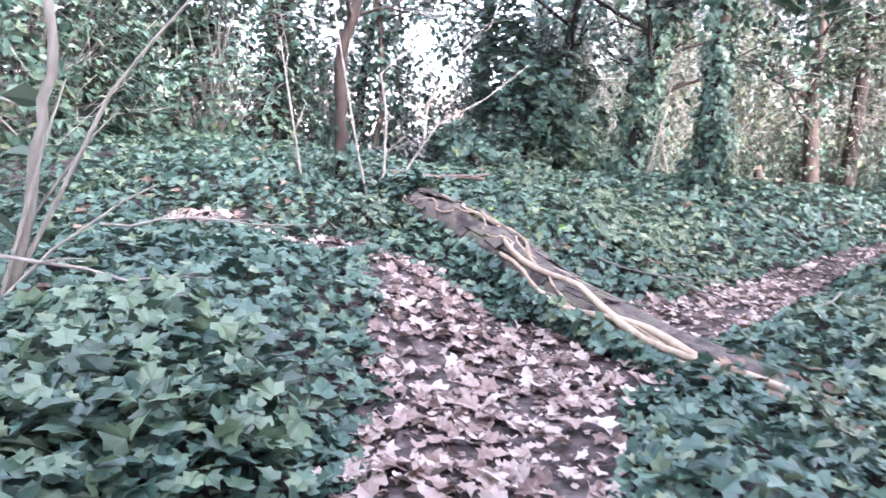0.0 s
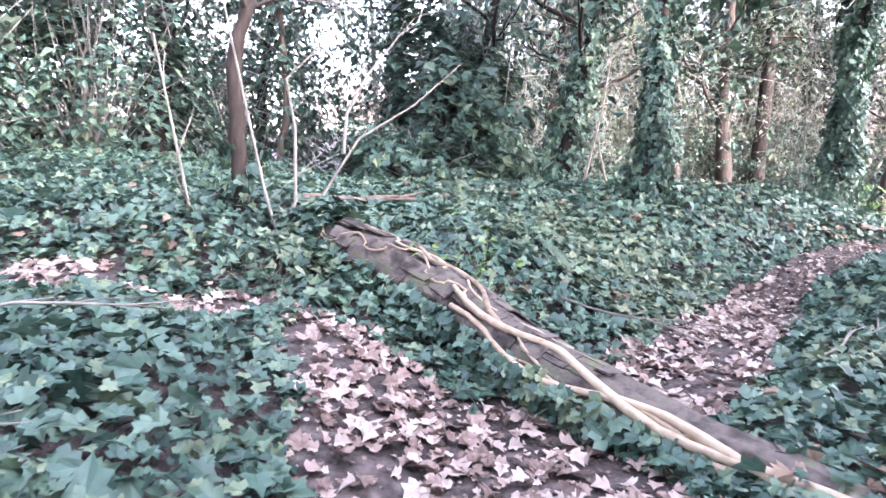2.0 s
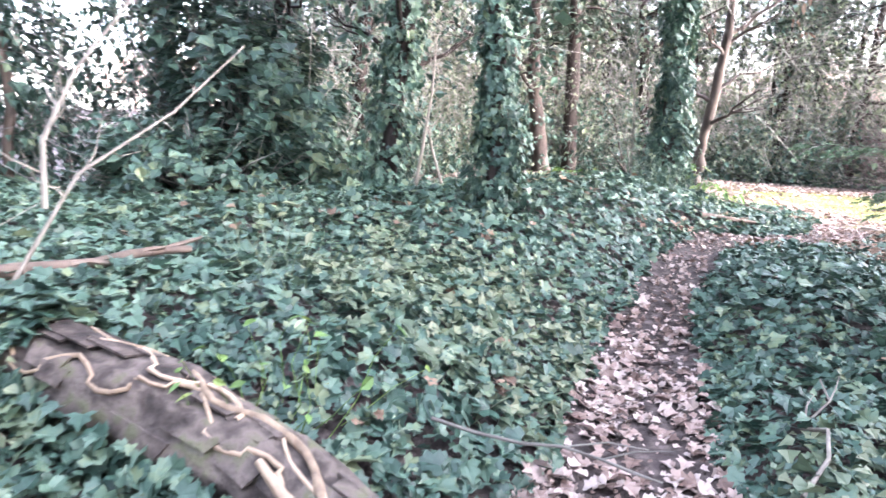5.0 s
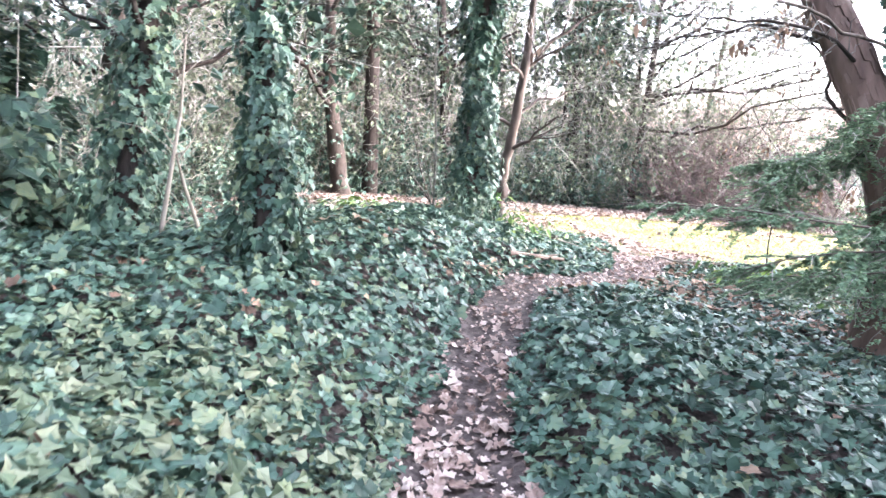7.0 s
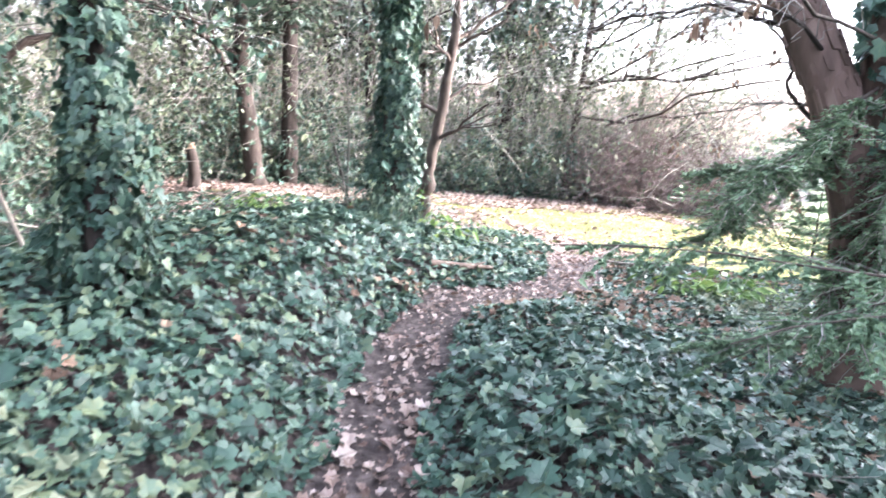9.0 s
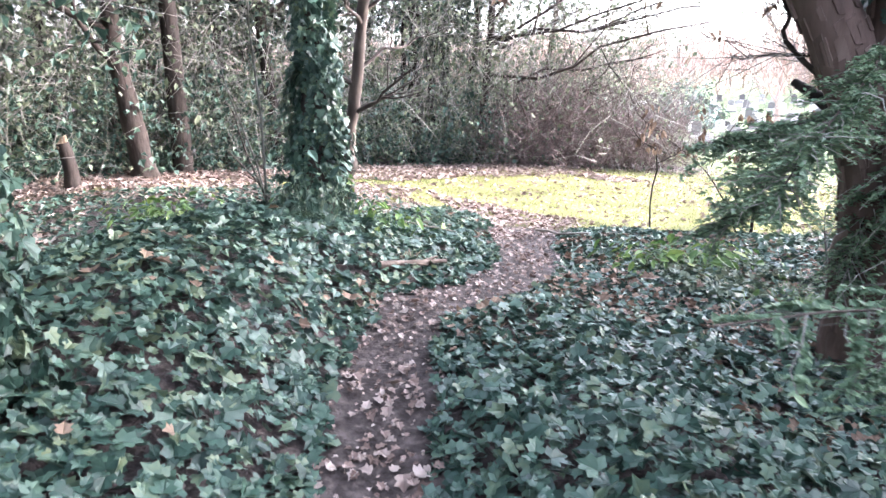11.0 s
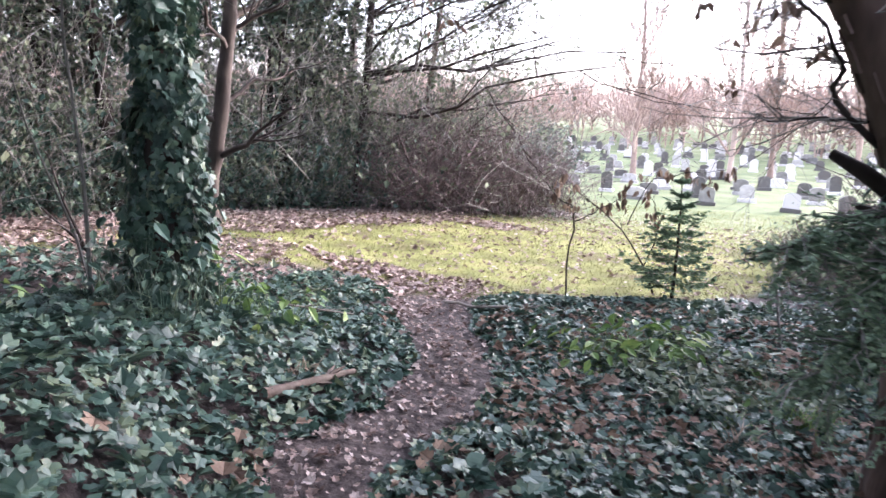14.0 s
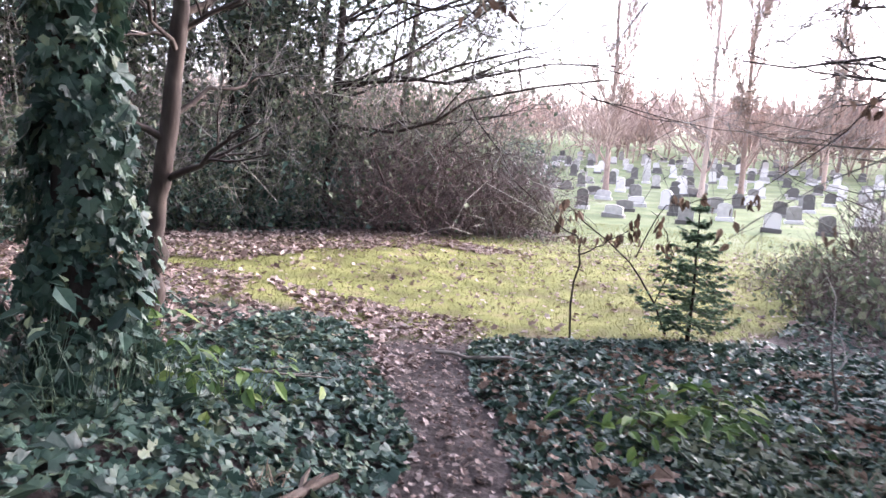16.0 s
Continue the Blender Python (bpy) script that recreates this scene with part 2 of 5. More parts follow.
def leaf_template(kind):
    """Corners (length 1, tip along +y) and triangles of one leaf, folded along its midrib."""
    half = {
        "ivy": [(0.30, -0.14), (0.56, 0.12), (0.32, 0.30), (0.43, 0.58), (0.16, 0.66), (0, 1.0)],
        "dead": [(0.30, 0.0), (0.50, 0.18), (0.33, 0.36), (0.52, 0.62), (0.22, 0.68), (0, 1.0)],
        "oval": [(0.24, 0.3), (0.2, 0.65), (0, 1.0)],
        "small": [(0.44, 0.24), (0.17, 0.56), (0, 1.0)],
        "kite": [(0.36, 0.40), (0, 1.0)],
    }[kind]
    out = [(0, 0)] + half + [(-x, y) for x, y in half[-2::-1]]
    x = np.array(out)
    curl = 0.32 if kind == "dead" else 0.2
    z = curl * np.abs(x[:, 0]) - (0.30 if kind == "dead" else 0.24) * (x[:, 1] - 0.35) ** 2
    v = np.column_stack([x[:, 0], x[:, 1] - 0.35, z])
    return v, np.array([(0, i, i + 1) for i in range(1, len(out) - 1)])


LEAVES = {k: leaf_template(k) for k in ("ivy", "dead", "oval", "small", "kite")}


def leaves(rng, at, normal, size, kind="ivy", tilt=0.5, down=None):
    """Many leaves at once: corners and triangles. down: the tips hang this way."""
    tv, tf = LEAVES[kind]
    at, n = np.asarray(at, float), np.asarray(normal, float) + rng.normal(0, tilt, (len(at), 3))
    n /= np.linalg.norm(n, axis=1)[:, None] + 1e-9
    ref = rng.normal(0, 1, (len(at), 3))
    if down is not None:
        ref = np.asarray(down, float) + 0.6 * ref
    y = ref - n * np.sum(ref * n, axis=1)[:, None]
    y /= np.linalg.norm(y, axis=1)[:, None] + 1e-9
    x = np.cross(y, n)
    s = np.broadcast_to(size, (len(at),))[:, None, None]
    bend = rng.uniform(0.5, 1.6, (len(at), 1, 1))
    v = at[:, None] + s * (tv[None, :, 0:1] * x[:, None] + tv[None, :, 1:2] * y[:, None] + bend * tv[None, :, 2:3] * n[:, None])
    f = tf[None] + (np.arange(len(at)) * len(tv))[:, None, None]
    return v.reshape(-1, 3), f.reshape(-1, 3)


def brush(rng, foot, tip, r, sag=0.12, steps=4, tipr=0.35):
    """Many thin twigs from foot to tip as three-sided tubes."""
    foot, tip = np.asarray(foot, float), np.asarray(tip, float)
    n = len(foot)
    t = np.linspace(0, 1, steps)[None, :, None]
    ln = np.linalg.norm(tip - foot, axis=1)[:, None, None]
    w = rng.normal(0, 1, (n, 1, 3)) * ln * sag
    w2 = rng.normal(0, 1, (n, 1, 3)) * ln * sag * 0.5
    p = foot[:, None] + (tip - foot)[:, None] * t + w * np.sin(np.pi * t) + w2 * np.sin(2 * np.pi * t)
    d = (tip - foot) / (ln[:, 0] + 1e-9)
    a = np.cross(d, np.where(np.abs(d[:, 2:3]) > 0.8, np.array([[1.0, 0, 0]]), np.array([[0, 0, 1.0]])))
    a /= np.linalg.norm(a, axis=1)[:, None] + 1e-9
    b = np.cross(d, a)
    rad = np.broadcast_to(r, (n,))[:, None] * (1 - (1 - tipr) * t[0, :, 0][None])
    ang = np.array([0, 2.094, 4.189])
    v = p[:, :, None] + rad[:, :, None, None] * (np.cos(ang)[None, None, :, None] * a[:, None, None] + np.sin(ang)[None, None, :, None] * b[:, None, None])
    i, j = np.meshgrid(np.arange(steps - 1), np.arange(3), indexing="ij")
    k = (j + 1) % 3
    f = np.stack([i * 3 + j, i * 3 + k, (i + 1) * 3 + k, (i + 1) * 3 + j], -1).reshape(-1, 4)
    f = f[None] + (np.arange(n) * steps * 3)[:, None, None]
    return v.reshape(-1, 3), f.reshape(-1, 4), p


# ---- the lie of the land ----
PATH = np.array([(0.0, -6.0), (0.02, 0.5), (0.1, 1.7), (0.3, 2.6), (0.95, 3.45), (1.84, 4.2), (2.55, 4.98), (3.1, 5.5), (3.75, 6.1), (4.6, 6.75), (5.4, 7.15), (6.25, 7.0), (7.15, 7.15), (8.1, 7.7), (8.9, 8.15), (10.0, 8.4)])
PATH_W = np.array([0.50, 0.36, 0.36, 0.44, 0.36, 0.30, 0.27, 0.22, 0.20, 0.19, 0.19, 0.20, 0.22, 0.25, 0.36, 0.5])


def wob(x, y, f=1.0, s=0.0):
    return (np.sin(1.7 * f * x + 1.3 * s + 1.1 * np.sin(1.1 * f * y + s)) + np.sin(2.3 * f * y + 2.1 * s + 1.3 * np.sin(1.9 * f * x - s)) + 0.6 * np.sin(4.1 * f * x - 3.7 * f * y + s)) / 2.6


def line_dist(x, y, line, width=None):
    """Distance to a bent line, less its width there."""
    best = np.full(np.shape(x), 1e9)
    for i in range(len(line) - 1):
        a, b = line[i], line[i + 1]
        d = b - a
        t = np.clip(((x - a[0]) * d[0] + (y - a[1]) * d[1]) / (d @ d), 0, 1)
        q = np.hypot(x - a[0] - t * d[0], y - a[1] - t * d[1])
        if width is not None:
            q = q - (width[i] + (width[i + 1] - width[i]) * t)
        best = np.minimum(best, q)
    return best


SPUR = np.array([(0.25, 2.3), (0.05, 3.3), (-0.2, 4.0)])
HOLLOW = np.array([(-0.45, 4.35), (-0.8, 4.25), (-1.2, 4.45), (-1.8, 4.72)])


def bare(x, y):
    """Distance outside the trodden path and its litter-covered spur."""
    side = np.minimum(line_dist(x, y, SPUR, np.array([0.4, 0.32, 0.2])), line_dist(x, y, HOLLOW, np.array([0.05, 0.12, 0.04, 0.12])) + 0.05 * wob(x, y, 4.0, 3.0))
    return np.minimum(line_dist(x, y, PATH, PATH_W), side)


def bump_at(x, y, cx, cy, h, sx, sy=None):
    return h * np.exp(-(((x - cx) / sx) ** 2 + ((y - cy) / (sy or sx)) ** 2))


def meadow_near(y):
    return np.interp(y, [0, 3, 4.7, 5.5, 6.5, 7.5, 8.6, 9.6, 11.4, 14, 16], [26, 19, 12.2, 10.7, 10.2, 9.9, 9.2, 9.2, 9.0, 6.5, 3])


def wood_edge(x):
    return np.interp(x, [-20, 3, 8, 12, 14.6, 17, 19, 20.5, 24], [14, 14.3, 15.2, 14.5, 12.6, 10.7, 9.3, 9.0, 30])


def land(x, y):
    """Height of the soil."""
    x, y = np.asarray(x, float), np.asarray(y, float)
    z = 0.17 + 0 * x
    hill = bump_at(x, y, -3.0, 9.0, 0.85, 4.2, 4.5) + bump_at(x, y, 1.9, 7.7, 0.38, 1.9) + bump_at(x, y, 5.3, 9.0, 0.30, 1.5) + bump_at(x, y, 0.9, 5.2, 0.22, 0.9) + bump_at(x, y, -1.2, 3.2, 0.16, 1.0)
    hill += bump_at(x, y, 3.9, 5.0, 0.14, 1.0) + bump_at(x, y, 3.6, 7.9, 0.27, 1.3) + bump_at(x, y, 6.2, 8.8, 0.16, 0.9) + bump_at(x, y, -0.9, 5.7, 0.28, 1.2)
    d = np.maximum(line_dist(x, y, PATH) - 0.1, 0)
    z = z + hill * (1 - np.exp(-(d / 0.55) ** 2))
    z = z + bump_at(x, y, 5.0, 7.9, 0.24, 2.0) + 0.2 * np.clip((y - 8.5) / 2.5, 0, 1) * np.clip((x - 5) / 2, 0, 1) * np.clip((26 - x) / 6, 0, 1)
    z = z - 0.07 * np.clip(x - 7.2, 0, 3.5) - 0.06 * np.clip(x - 10.7, 0, 10.8) - 0.02 * np.clip(x - 21.5, 0, 20) + 0.025 * np.clip(x - 45, 0, 90) + 0.03 * np.clip(y - 20, 0, 60)
    near = np.exp(-((x - 4) ** 2 + (y - 6) ** 2) / 200)
    return z + near * (0.03 * wob(x, y, 1.0) + 0.012 * wob(x, y, 4.0, 2.0))


def land1(x, y):
    return float(land(np.array([x]), np.array([y]))[0])


def grow_axis():
    inner = np.arange(-4.0, 13.0, 0.12)
    outer = 13.0 + np.cumsum(0.13 * 1.1 ** np.arange(72))
    low = -4.0 - np.cumsum(0.13 * 1.1 ** np.arange(72))
    return np.concatenate([low[::-1], inner, outer])


def build_ground():
    gx, gy = grow_axis(), grow_axis()
    x, y = np.meshgrid(gx, gy, indexing="ij")
    z = land(x, y)
    nx, ny = x.shape
    i, j = np.meshgrid(np.arange(nx - 1), np.arange(ny - 1), indexing="ij")
    f = np.stack([i * ny + j, (i + 1) * ny + j, (i + 1) * ny + j + 1, i * ny + j + 1], -1).reshape(-1, 4)
    me = fast_mesh("ground", np.stack([x, y, z], -1).reshape(-1, 3), f, GROUND, True)
    edge = x - meadow_near(y) + 0.25 * wob(x, y, 1.6)
    far = wood_edge(x) - y + 0.3 * wob(x, y, 1.2, 3)
    m = np.clip(edge / 0.5, 0, 1) * np.clip(far / 1.2, 0, 1)
    m = np.where((x > 22) & (y < 9.5 + 0.8 * (x - 20)), 1.0, m)
    for name, val in (("meadow", m), ("turf", np.clip((x - 16) / 5, 0, 1))):
        at = me.attributes.new(name, "FLOAT", "POINT")
        at.data.foreach_set("value", val.astype(np.float32).ravel())
    return tagged(new("ground", me), "dark trodden soil running out into mossy yellow-green grass", "ground", kind="structure")


ground = build_ground()

# ---- ivy carpet and litter ----


def ivy_depth(x, y):
    """How deep the ivy stands over the soil; none on the path, the meadow or under the log."""
    d = bare(x, y) + 0.07 * wob(x, y, 3.1, 1.0)
    t = np.clip(d / 0.35, 0, 1) * np.clip((meadow_near(y) - x) / 0.35 + 0.6 + 0.5 * wob(x, y, 2.2), 0, 1)
    deep = 0.13 + 0.05 * wob(x, y, 1.3, 2.0) + bump_at(x, y, -0.95, 1.9, 0.20, 0.7, 0.9) + bump_at(x, y, 1.35, 1.6, 0.12, 0.5) + bump_at(x, y, 4.3, 5.2, 0.10, 0.9)
    deep = deep * np.interp(x, [4.5, 6.5], [1.0, 0.55])
    return np.where(t > 0.05, t * np.maximum(deep, 0.04), 0)


def slope_normal(x, y):
    e = 0.15
    return np.column_stack([-(land(x + e, y) - land(x - e, y)) / (2 * e), -(land(x, y + e) - land(x, y - e)) / (2 * e), np.ones_like(x)])


def ivy_patch(seed, n, x0, x1, y0, y1, size, kind, keep=None):
    rng = np.random.default_rng(seed)
    x, y = rng.uniform(x0, x1, n), rng.uniform(y0, y1, n)
    h = ivy_depth(x, y)
    gap = wob(x, y, 2.7, 5.0) + rng.normal(0, 0.5, n)
    ok = (h > 0.01) & (gap > -1.1)
    if keep is not None:
        ok &= keep(x, y)
    x, y, h = x[ok], y[ok], h[ok]
    up = rng.beta(2.2, 1.1, len(x))
    s = size * rng.lognormal(0, 0.28, len(x))
    at = np.column_stack([x, y, land(x, y) + 0.01 + h * up + 0.02 * wob(x, y, 7.0)])
    return leaves(rng, at, slope_normal(x, y), s, kind, 0.42)


def in_near(x, y):
    return (x > -3.2) & (x < 10.8) & (y > -0.6) & (y < 9.6) & (y > 0.55 * x - 3.0)


ivy = piece("ivy_carpet", *joined([
    ivy_patch(1, 108000, -3.2, 10.8, -0.6, 9.6, 0.060, "ivy", in_near),
    ivy_patch(2, 30000, -9.0, 9.0, 3.0, 15.0, 0.085, "small", lambda x, y: ~in_near(x, y)),
    ivy_patch(5, 5200, -2.6, 0.2, 0.9, 2.9, 0.066, "ivy", lambda x, y: (bump_at(x, y, -1.2, 1.8, 1.0, 0.8) > 0.35) & (np.sin(917 * x + 613 * y) > 0.4)),
    ivy_patch(3, 7000, 5.0, 13.0, -1.0, 5.0, 0.08, "small", lambda x, y: ~in_near(x, y)),
]), IVY)
tagged(ivy, "thick carpet of glossy dark green ivy leaves covering the soil", "ivy", kind="stuff")


def olive_zone(x, y):
    a = bump_at(x, y, 1.7, 5.6, 1.0, 1.1, 1.2) + bump_at(x, y, 2.7, 3.3, 1.0, 0.8, 0.9) + bump_at(x, y, 7.8, 5.6, 0.9, 1.3, 0.9) + bump_at(x, y, -0.4, 4.7, 0.7, 0.5) + bump_at(x, y, 1.75, 2.1, 0.9, 0.55)
    return a + 0.3 * wob(x, y, 2.4, 6) > 0.55


olive = piece("low_bramble", *ivy_patch(4, 44000, -1.5, 9.5, 1.5, 8.0, 0.062, "small", olive_zone), OLIVE_LEAF)
olive.location.z = 0.025
tagged(olive, "low olive-green bramble and nettle leaves growing through ivy", "bramble", kind="stuff")


pale = piece("bramble_clump", *ivy_patch(6, 6500, -2.4, 0.1, 0.9, 2.9, 0.066, "ivy", lambda x, y: (bump_at(x, y, -1.15, 1.75, 1.0, 0.75) > 0.35) & (np.sin(517 * x + 313 * y) > 0.2)), IVY_PALE)
pale.location.z = 0.05
tagged(pale, "clump of larger pale green lobed leaves above the ivy", "bramble", kind="stuff")


def litter_patch(seed, n, x0, x1, y0, y1, test, size, lift=0.012):
    rng = np.random.default_rng(seed)
    x, y = rng.uniform(x0, x1, n), rng.uniform(y0, y1, n)
    ok = test(x, y, rng)
    x, y = x[ok], y[ok]
    at = np.column_stack([x, y, land(x, y) + lift + rng.uniform(0, 0.02, len(x))])
    return leaves(rng, at, slope_normal(x, y), size * rng.lognormal(0, 0.25, len(x)), "dead", 0.28)


litter = piece("leaf_litter", *joined([
    litter_patch(11, 12000, -2.2, 3.0, 0.0, 5.6, lambda x, y, r: (bare(x, y) < 0.08) & (wob(x, y, 3.5) + r.normal(0, 0.5, len(x)) > -0.3), 0.058),
    litter_patch(12, 13000, 2.0, 10.5, 4.0, 9.5, lambda x, y, r: (bare(x, y) < 0.06) & (wob(x, y, 3.5) + r.normal(0, 0.5, len(x)) > -0.05), 0.043),
    litter_patch(17, 26000, -1.2, 10.5, 0.0, 9.5, lambda x, y, r: bare(x, y) < 0.12, 0.022, 0.006),
    litter_patch(13, 24000, 5.0, 16.0, 7.5, 16.0, lambda x, y, r: (wood_edge(x) - y < 2.6 + wob(x, y)) & (wood_edge(x) - y > -1), 0.07),
    litter_patch(14, 4500, 7.0, 10.4, 8.0, 12.5, lambda x, y, r: wob(x, y, 1.5) > -0.5, 0.065),
    litter_patch(15, 2600, 9.0, 20.0, 4.0, 12.0, lambda x, y, r: (wood_edge(x) > y) & (x > meadow_near(y)), 0.06),
]), DEAD_LEAF)
tagged(litter, "pale pinkish-brown fallen leaves strewn along the trodden path", "leaf litter", kind="stuff")
litter_in_ivy = piece("dry_leaf_scatter", *joined([litter_patch(18, 4200, 5.0, 10.0, 4.0, 7.4, lambda x, y, r: (ivy_depth(x, y) > 0.02) & (wob(x, y, 2.1, 7) + r.normal(0, 0.5, len(x)) > 0.1), 0.055, 0.07), litter_patch(16, 1500, -3.0, 9.5, 0.0, 9.0, lambda x, y, r: (ivy_depth(x, y) > 0.02) & (wob(x, y, 1.1, 4) + r.normal(0, 0.4, len(x)) > 0.35), 0.065, 0.12)]), BROWN_LEAF)
tagged(litter_in_ivy, "brown dry leaves caught in the top of the ivy", "leaf litter", kind="stuff")

# ---- trees ----


def clad(rng, pts, rad, n, spread, size, z_lo=-9.0, z_hi=99.0, kind="ivy"):
    """Ivy leaves in a loose sleeve round a stem."""
    p, r = np.asarray(pts, float), np.asarray(rad, float)
    seg = rng.uniform(0, len(p) - 1.001, n)
    i = seg.astype(int)
    t = (seg - i)[:, None]
    c = p[i] * (1 - t) + p[i + 1] * t
    rr = r[i] * (1 - t[:, 0]) + r[i + 1] * t[:, 0]
    a = rng.uniform(0, 2 * np.pi, n)
    lump = 1 + 0.6 * np.sin(3.1 * c[:, 2] + 2 * a + 7 * p[-1, 0]) + 0.4 * np.sin(7.3 * c[:, 2] - 3 * a)
    o = np.column_stack([np.cos(a), np.sin(a), np.zeros(n)])
    at = c + o * (rr + spread * lump * rng.beta(1.6, 1.3, n))[:, None]
    ok = (at[:, 2] > z_lo) & (at[:, 2] < z_hi) & (lump + rng.normal(0, 0.35, n) > 0.55)
    return leaves(rng, at[ok], o[ok] + [0, 0, 0.35], size * rng.lognormal(0, 0.28, ok.sum()), kind, 0.4, down=(0, 0, -1))


def limbs(rng, pts, rad, n, lo, length, rise, levels=2, droop=0.0, bias=(0, 0, 0), sides=5, twig_min=0.002, kids_n=5):
    """Boughs and twigs off a stem: lists of tubes and the ends of the finest."""
    groups, twig_a, twig_b, twig_r = [], [], [], []
    p, r = np.asarray(pts, float), np.asarray(rad, float)

    def branch(at, way, ln, r0, level):
        way = way / np.linalg.norm(way)
        end = at + way * ln + np.array([0, 0, -droop * ln * 0.4])
        line = bent(rng, at, end, 6, 0.09)
        groups[-1].append(tube(line, np.linspace(r0, r0 * 0.3, 6), sides if level == levels else 4, False))
        kids = kids_n if level > 0 else kids_n + 2
        for _ in range(kids):
            t = rng.uniform(0.25, 1.0)
            k = min(int(t * 5), 4)
            o = line[k] + (line[k + 1] - line[k]) * (t * 5 - k)
            w = way * 0.8 + rng.normal(0, 0.45, 3) + np.array([0, 0, rise * 0.3 - droop * 0.3])
            if level > 0:
                branch(o, w, ln * rng.uniform(0.4, 0.65), r0 * (1 - 0.6 * t) * 0.6, level - 1)
            else:
                w /= np.linalg.norm(w)
                twig_a.append(o)
                twig_b.append(o + w * ln * rng.uniform(0.35, 0.8))
                twig_r.append(max(r0 * 0.3, twig_min))

    for _ in range(n):
        t = rng.uniform(lo, 0.99)
        s = t * (len(p) - 1)
        k = min(int(s), len(p) - 2)
        at = p[k] + (p[k + 1] - p[k]) * (s - k)
        a = rng.uniform(0, 2 * np.pi)
        way = np.array([np.cos(a), np.sin(a), rise]) + np.asarray(bias, float)
        groups.append([])
        branch(at, way, length * rng.uniform(0.6, 1.2) * (1.2 - 0.6 * t), r[k] * 0.45, levels - 1)
    return groups, np.array(twig_a), np.array(twig_b), np.array(twig_r)


def tree(name, seed, base, pts, rad, bark, label, sides=9, n_limbs=0, lo=0.4, length=2.0, rise=0.6, levels=2, droop=0.0, bias=(0, 0, 0), twig=None,
         ivy_n=0, ivy_spread=0.2, ivy_size=0.075, ivy_top=99.0, group="", leaf_n=0, leaf_mat=None, leaf_size=0.07, ivy_kind="ivy", twig_min=0.002, kids_n=5, far=False):
    """A tree: its stem from points relative to the base, with boughs, twigs and a sleeve of ivy."""
    rng = np.random.default_rng(seed)
    x, y = base
    root = thing(name, (x, y, land1(x, y) - 0.05), label, "tree", group)
    p, r = np.asarray(pts, float), np.asarray(rad, float)
    t = np.linspace(0, 1, len(p))
    fine = np.linspace(0, 1, max(10, 3 * len(p)))
    p2 = np.column_stack([np.interp(fine, t, p[:, i]) for i in range(3)])
    p2[1:-1] = (p2[:-2] + 2 * p2[1:-1] + p2[2:]) / 4
    p2[1:] += rng.normal(0, 0.006, (len(p2) - 1, 3))
    r2 = np.interp(fine, t, r) * (1 + 0.05 * rng.normal(0, 1, len(fine)))
    r2[0] *= 1.35
    v, f = tube(p2, r2, sides)
    piece("trunk", v, f, bark, root, smooth=True)
    if n_limbs:
        bo, ta, tb, tr = limbs(rng, p2, r2, n_limbs, lo, length, rise, levels, droop, bias, 5, twig_min, kids_n)
        if far:
            piece("crown", *joined([q for one in bo for q in one]), bark, root, smooth=True)
        for one in [] if far else bo:
            piece("bough", *joined(one), bark, root, smooth=True)
        if len(ta):
            v, f, mid = brush(rng, ta, tb, tr, 0.1, 2 if group == "woodland trees" else 3)
            piece("spray", v, f, twig or TWIG, root)
            if leaf_n:
                q = mid.reshape(-1, 3)[rng.integers(0, mid.shape[0] * mid.shape[1], leaf_n)]
                piece("foliage", *leaves(rng, q + rng.normal(0, 1.2 * leaf_size, q.shape), np.tile([0, 0, 1.0], (leaf_n, 1)), leaf_size * rng.lognormal(0, 0.3, leaf_n), "kite", 0.8, (0, 0, -1)), leaf_mat or IVY, root)
    if ivy_n:
        piece("ivy", *clad(rng, p2, r2, ivy_n, ivy_spread, ivy_size, z_hi=ivy_top, kind=ivy_kind), IVY, root, "dark green climbing ivy leaves")
    return root


def stem(rng, height, lean=(0, 0), wobble=0.04, n=8):
    z = np.linspace(0, height, n)
    w = np.cumsum(rng.normal(0, wobble * height / n * 2, (n, 2)), axis=0)
    w -= w[0]
    return np.column_stack([lean[0] * z + w[:, 0], lean[1] * z + w[:, 1], z])


R = np.random.default_rng(5)
# crooked dark tree at the log's far end
tree("crooked_tree", 21, (-0.83, 5.5), [(0, 0, 0), (-0.01, 0, 0.4), (-0.02, 0, 0.75), (-0.04, 0, 1.15), (0.06, 0, 1.42), (0.14, 0, 1.7), (0.16, 0.1, 2.2), (0.25, 0.1, 3.0), (0.2, 0.2, 4.2)],
     [0.06, 0.052, 0.05, 0.048, 0.046, 0.044, 0.04, 0.035, 0.02], BARK_DARK, "slender dark crooked tree with a kinked stem among ivy", n_limbs=9, lo=0.45, length=1.2, ivy_n=500, ivy_spread=0.13, ivy_top=0.55)
# main ivy-clad tree beside the path
# Its dense large-leaved crown, above view, is added to shade the bank below.
tree("ivy_clad_tree", 22, (6.15, 8.75), [(0, 0, 0), (0.02, -0.02, 0.8), (0.03, -0.04, 1.6), (0.05, -0.06, 2.6), (0.12, -0.1, 4.0), (0.2, -0.1, 6.5)], [0.14, 0.115, 0.105, 0.10, 0.09, 0.05], BARK_DARK,
     "upright tree trunk thickly clad in dark glossy ivy", n_limbs=20, lo=0.56, length=2.9, bias=(-0.5, -0.5, 0.0), ivy_n=6500, ivy_spread=0.12, ivy_size=0.062, leaf_n=17000, leaf_size=0.22)
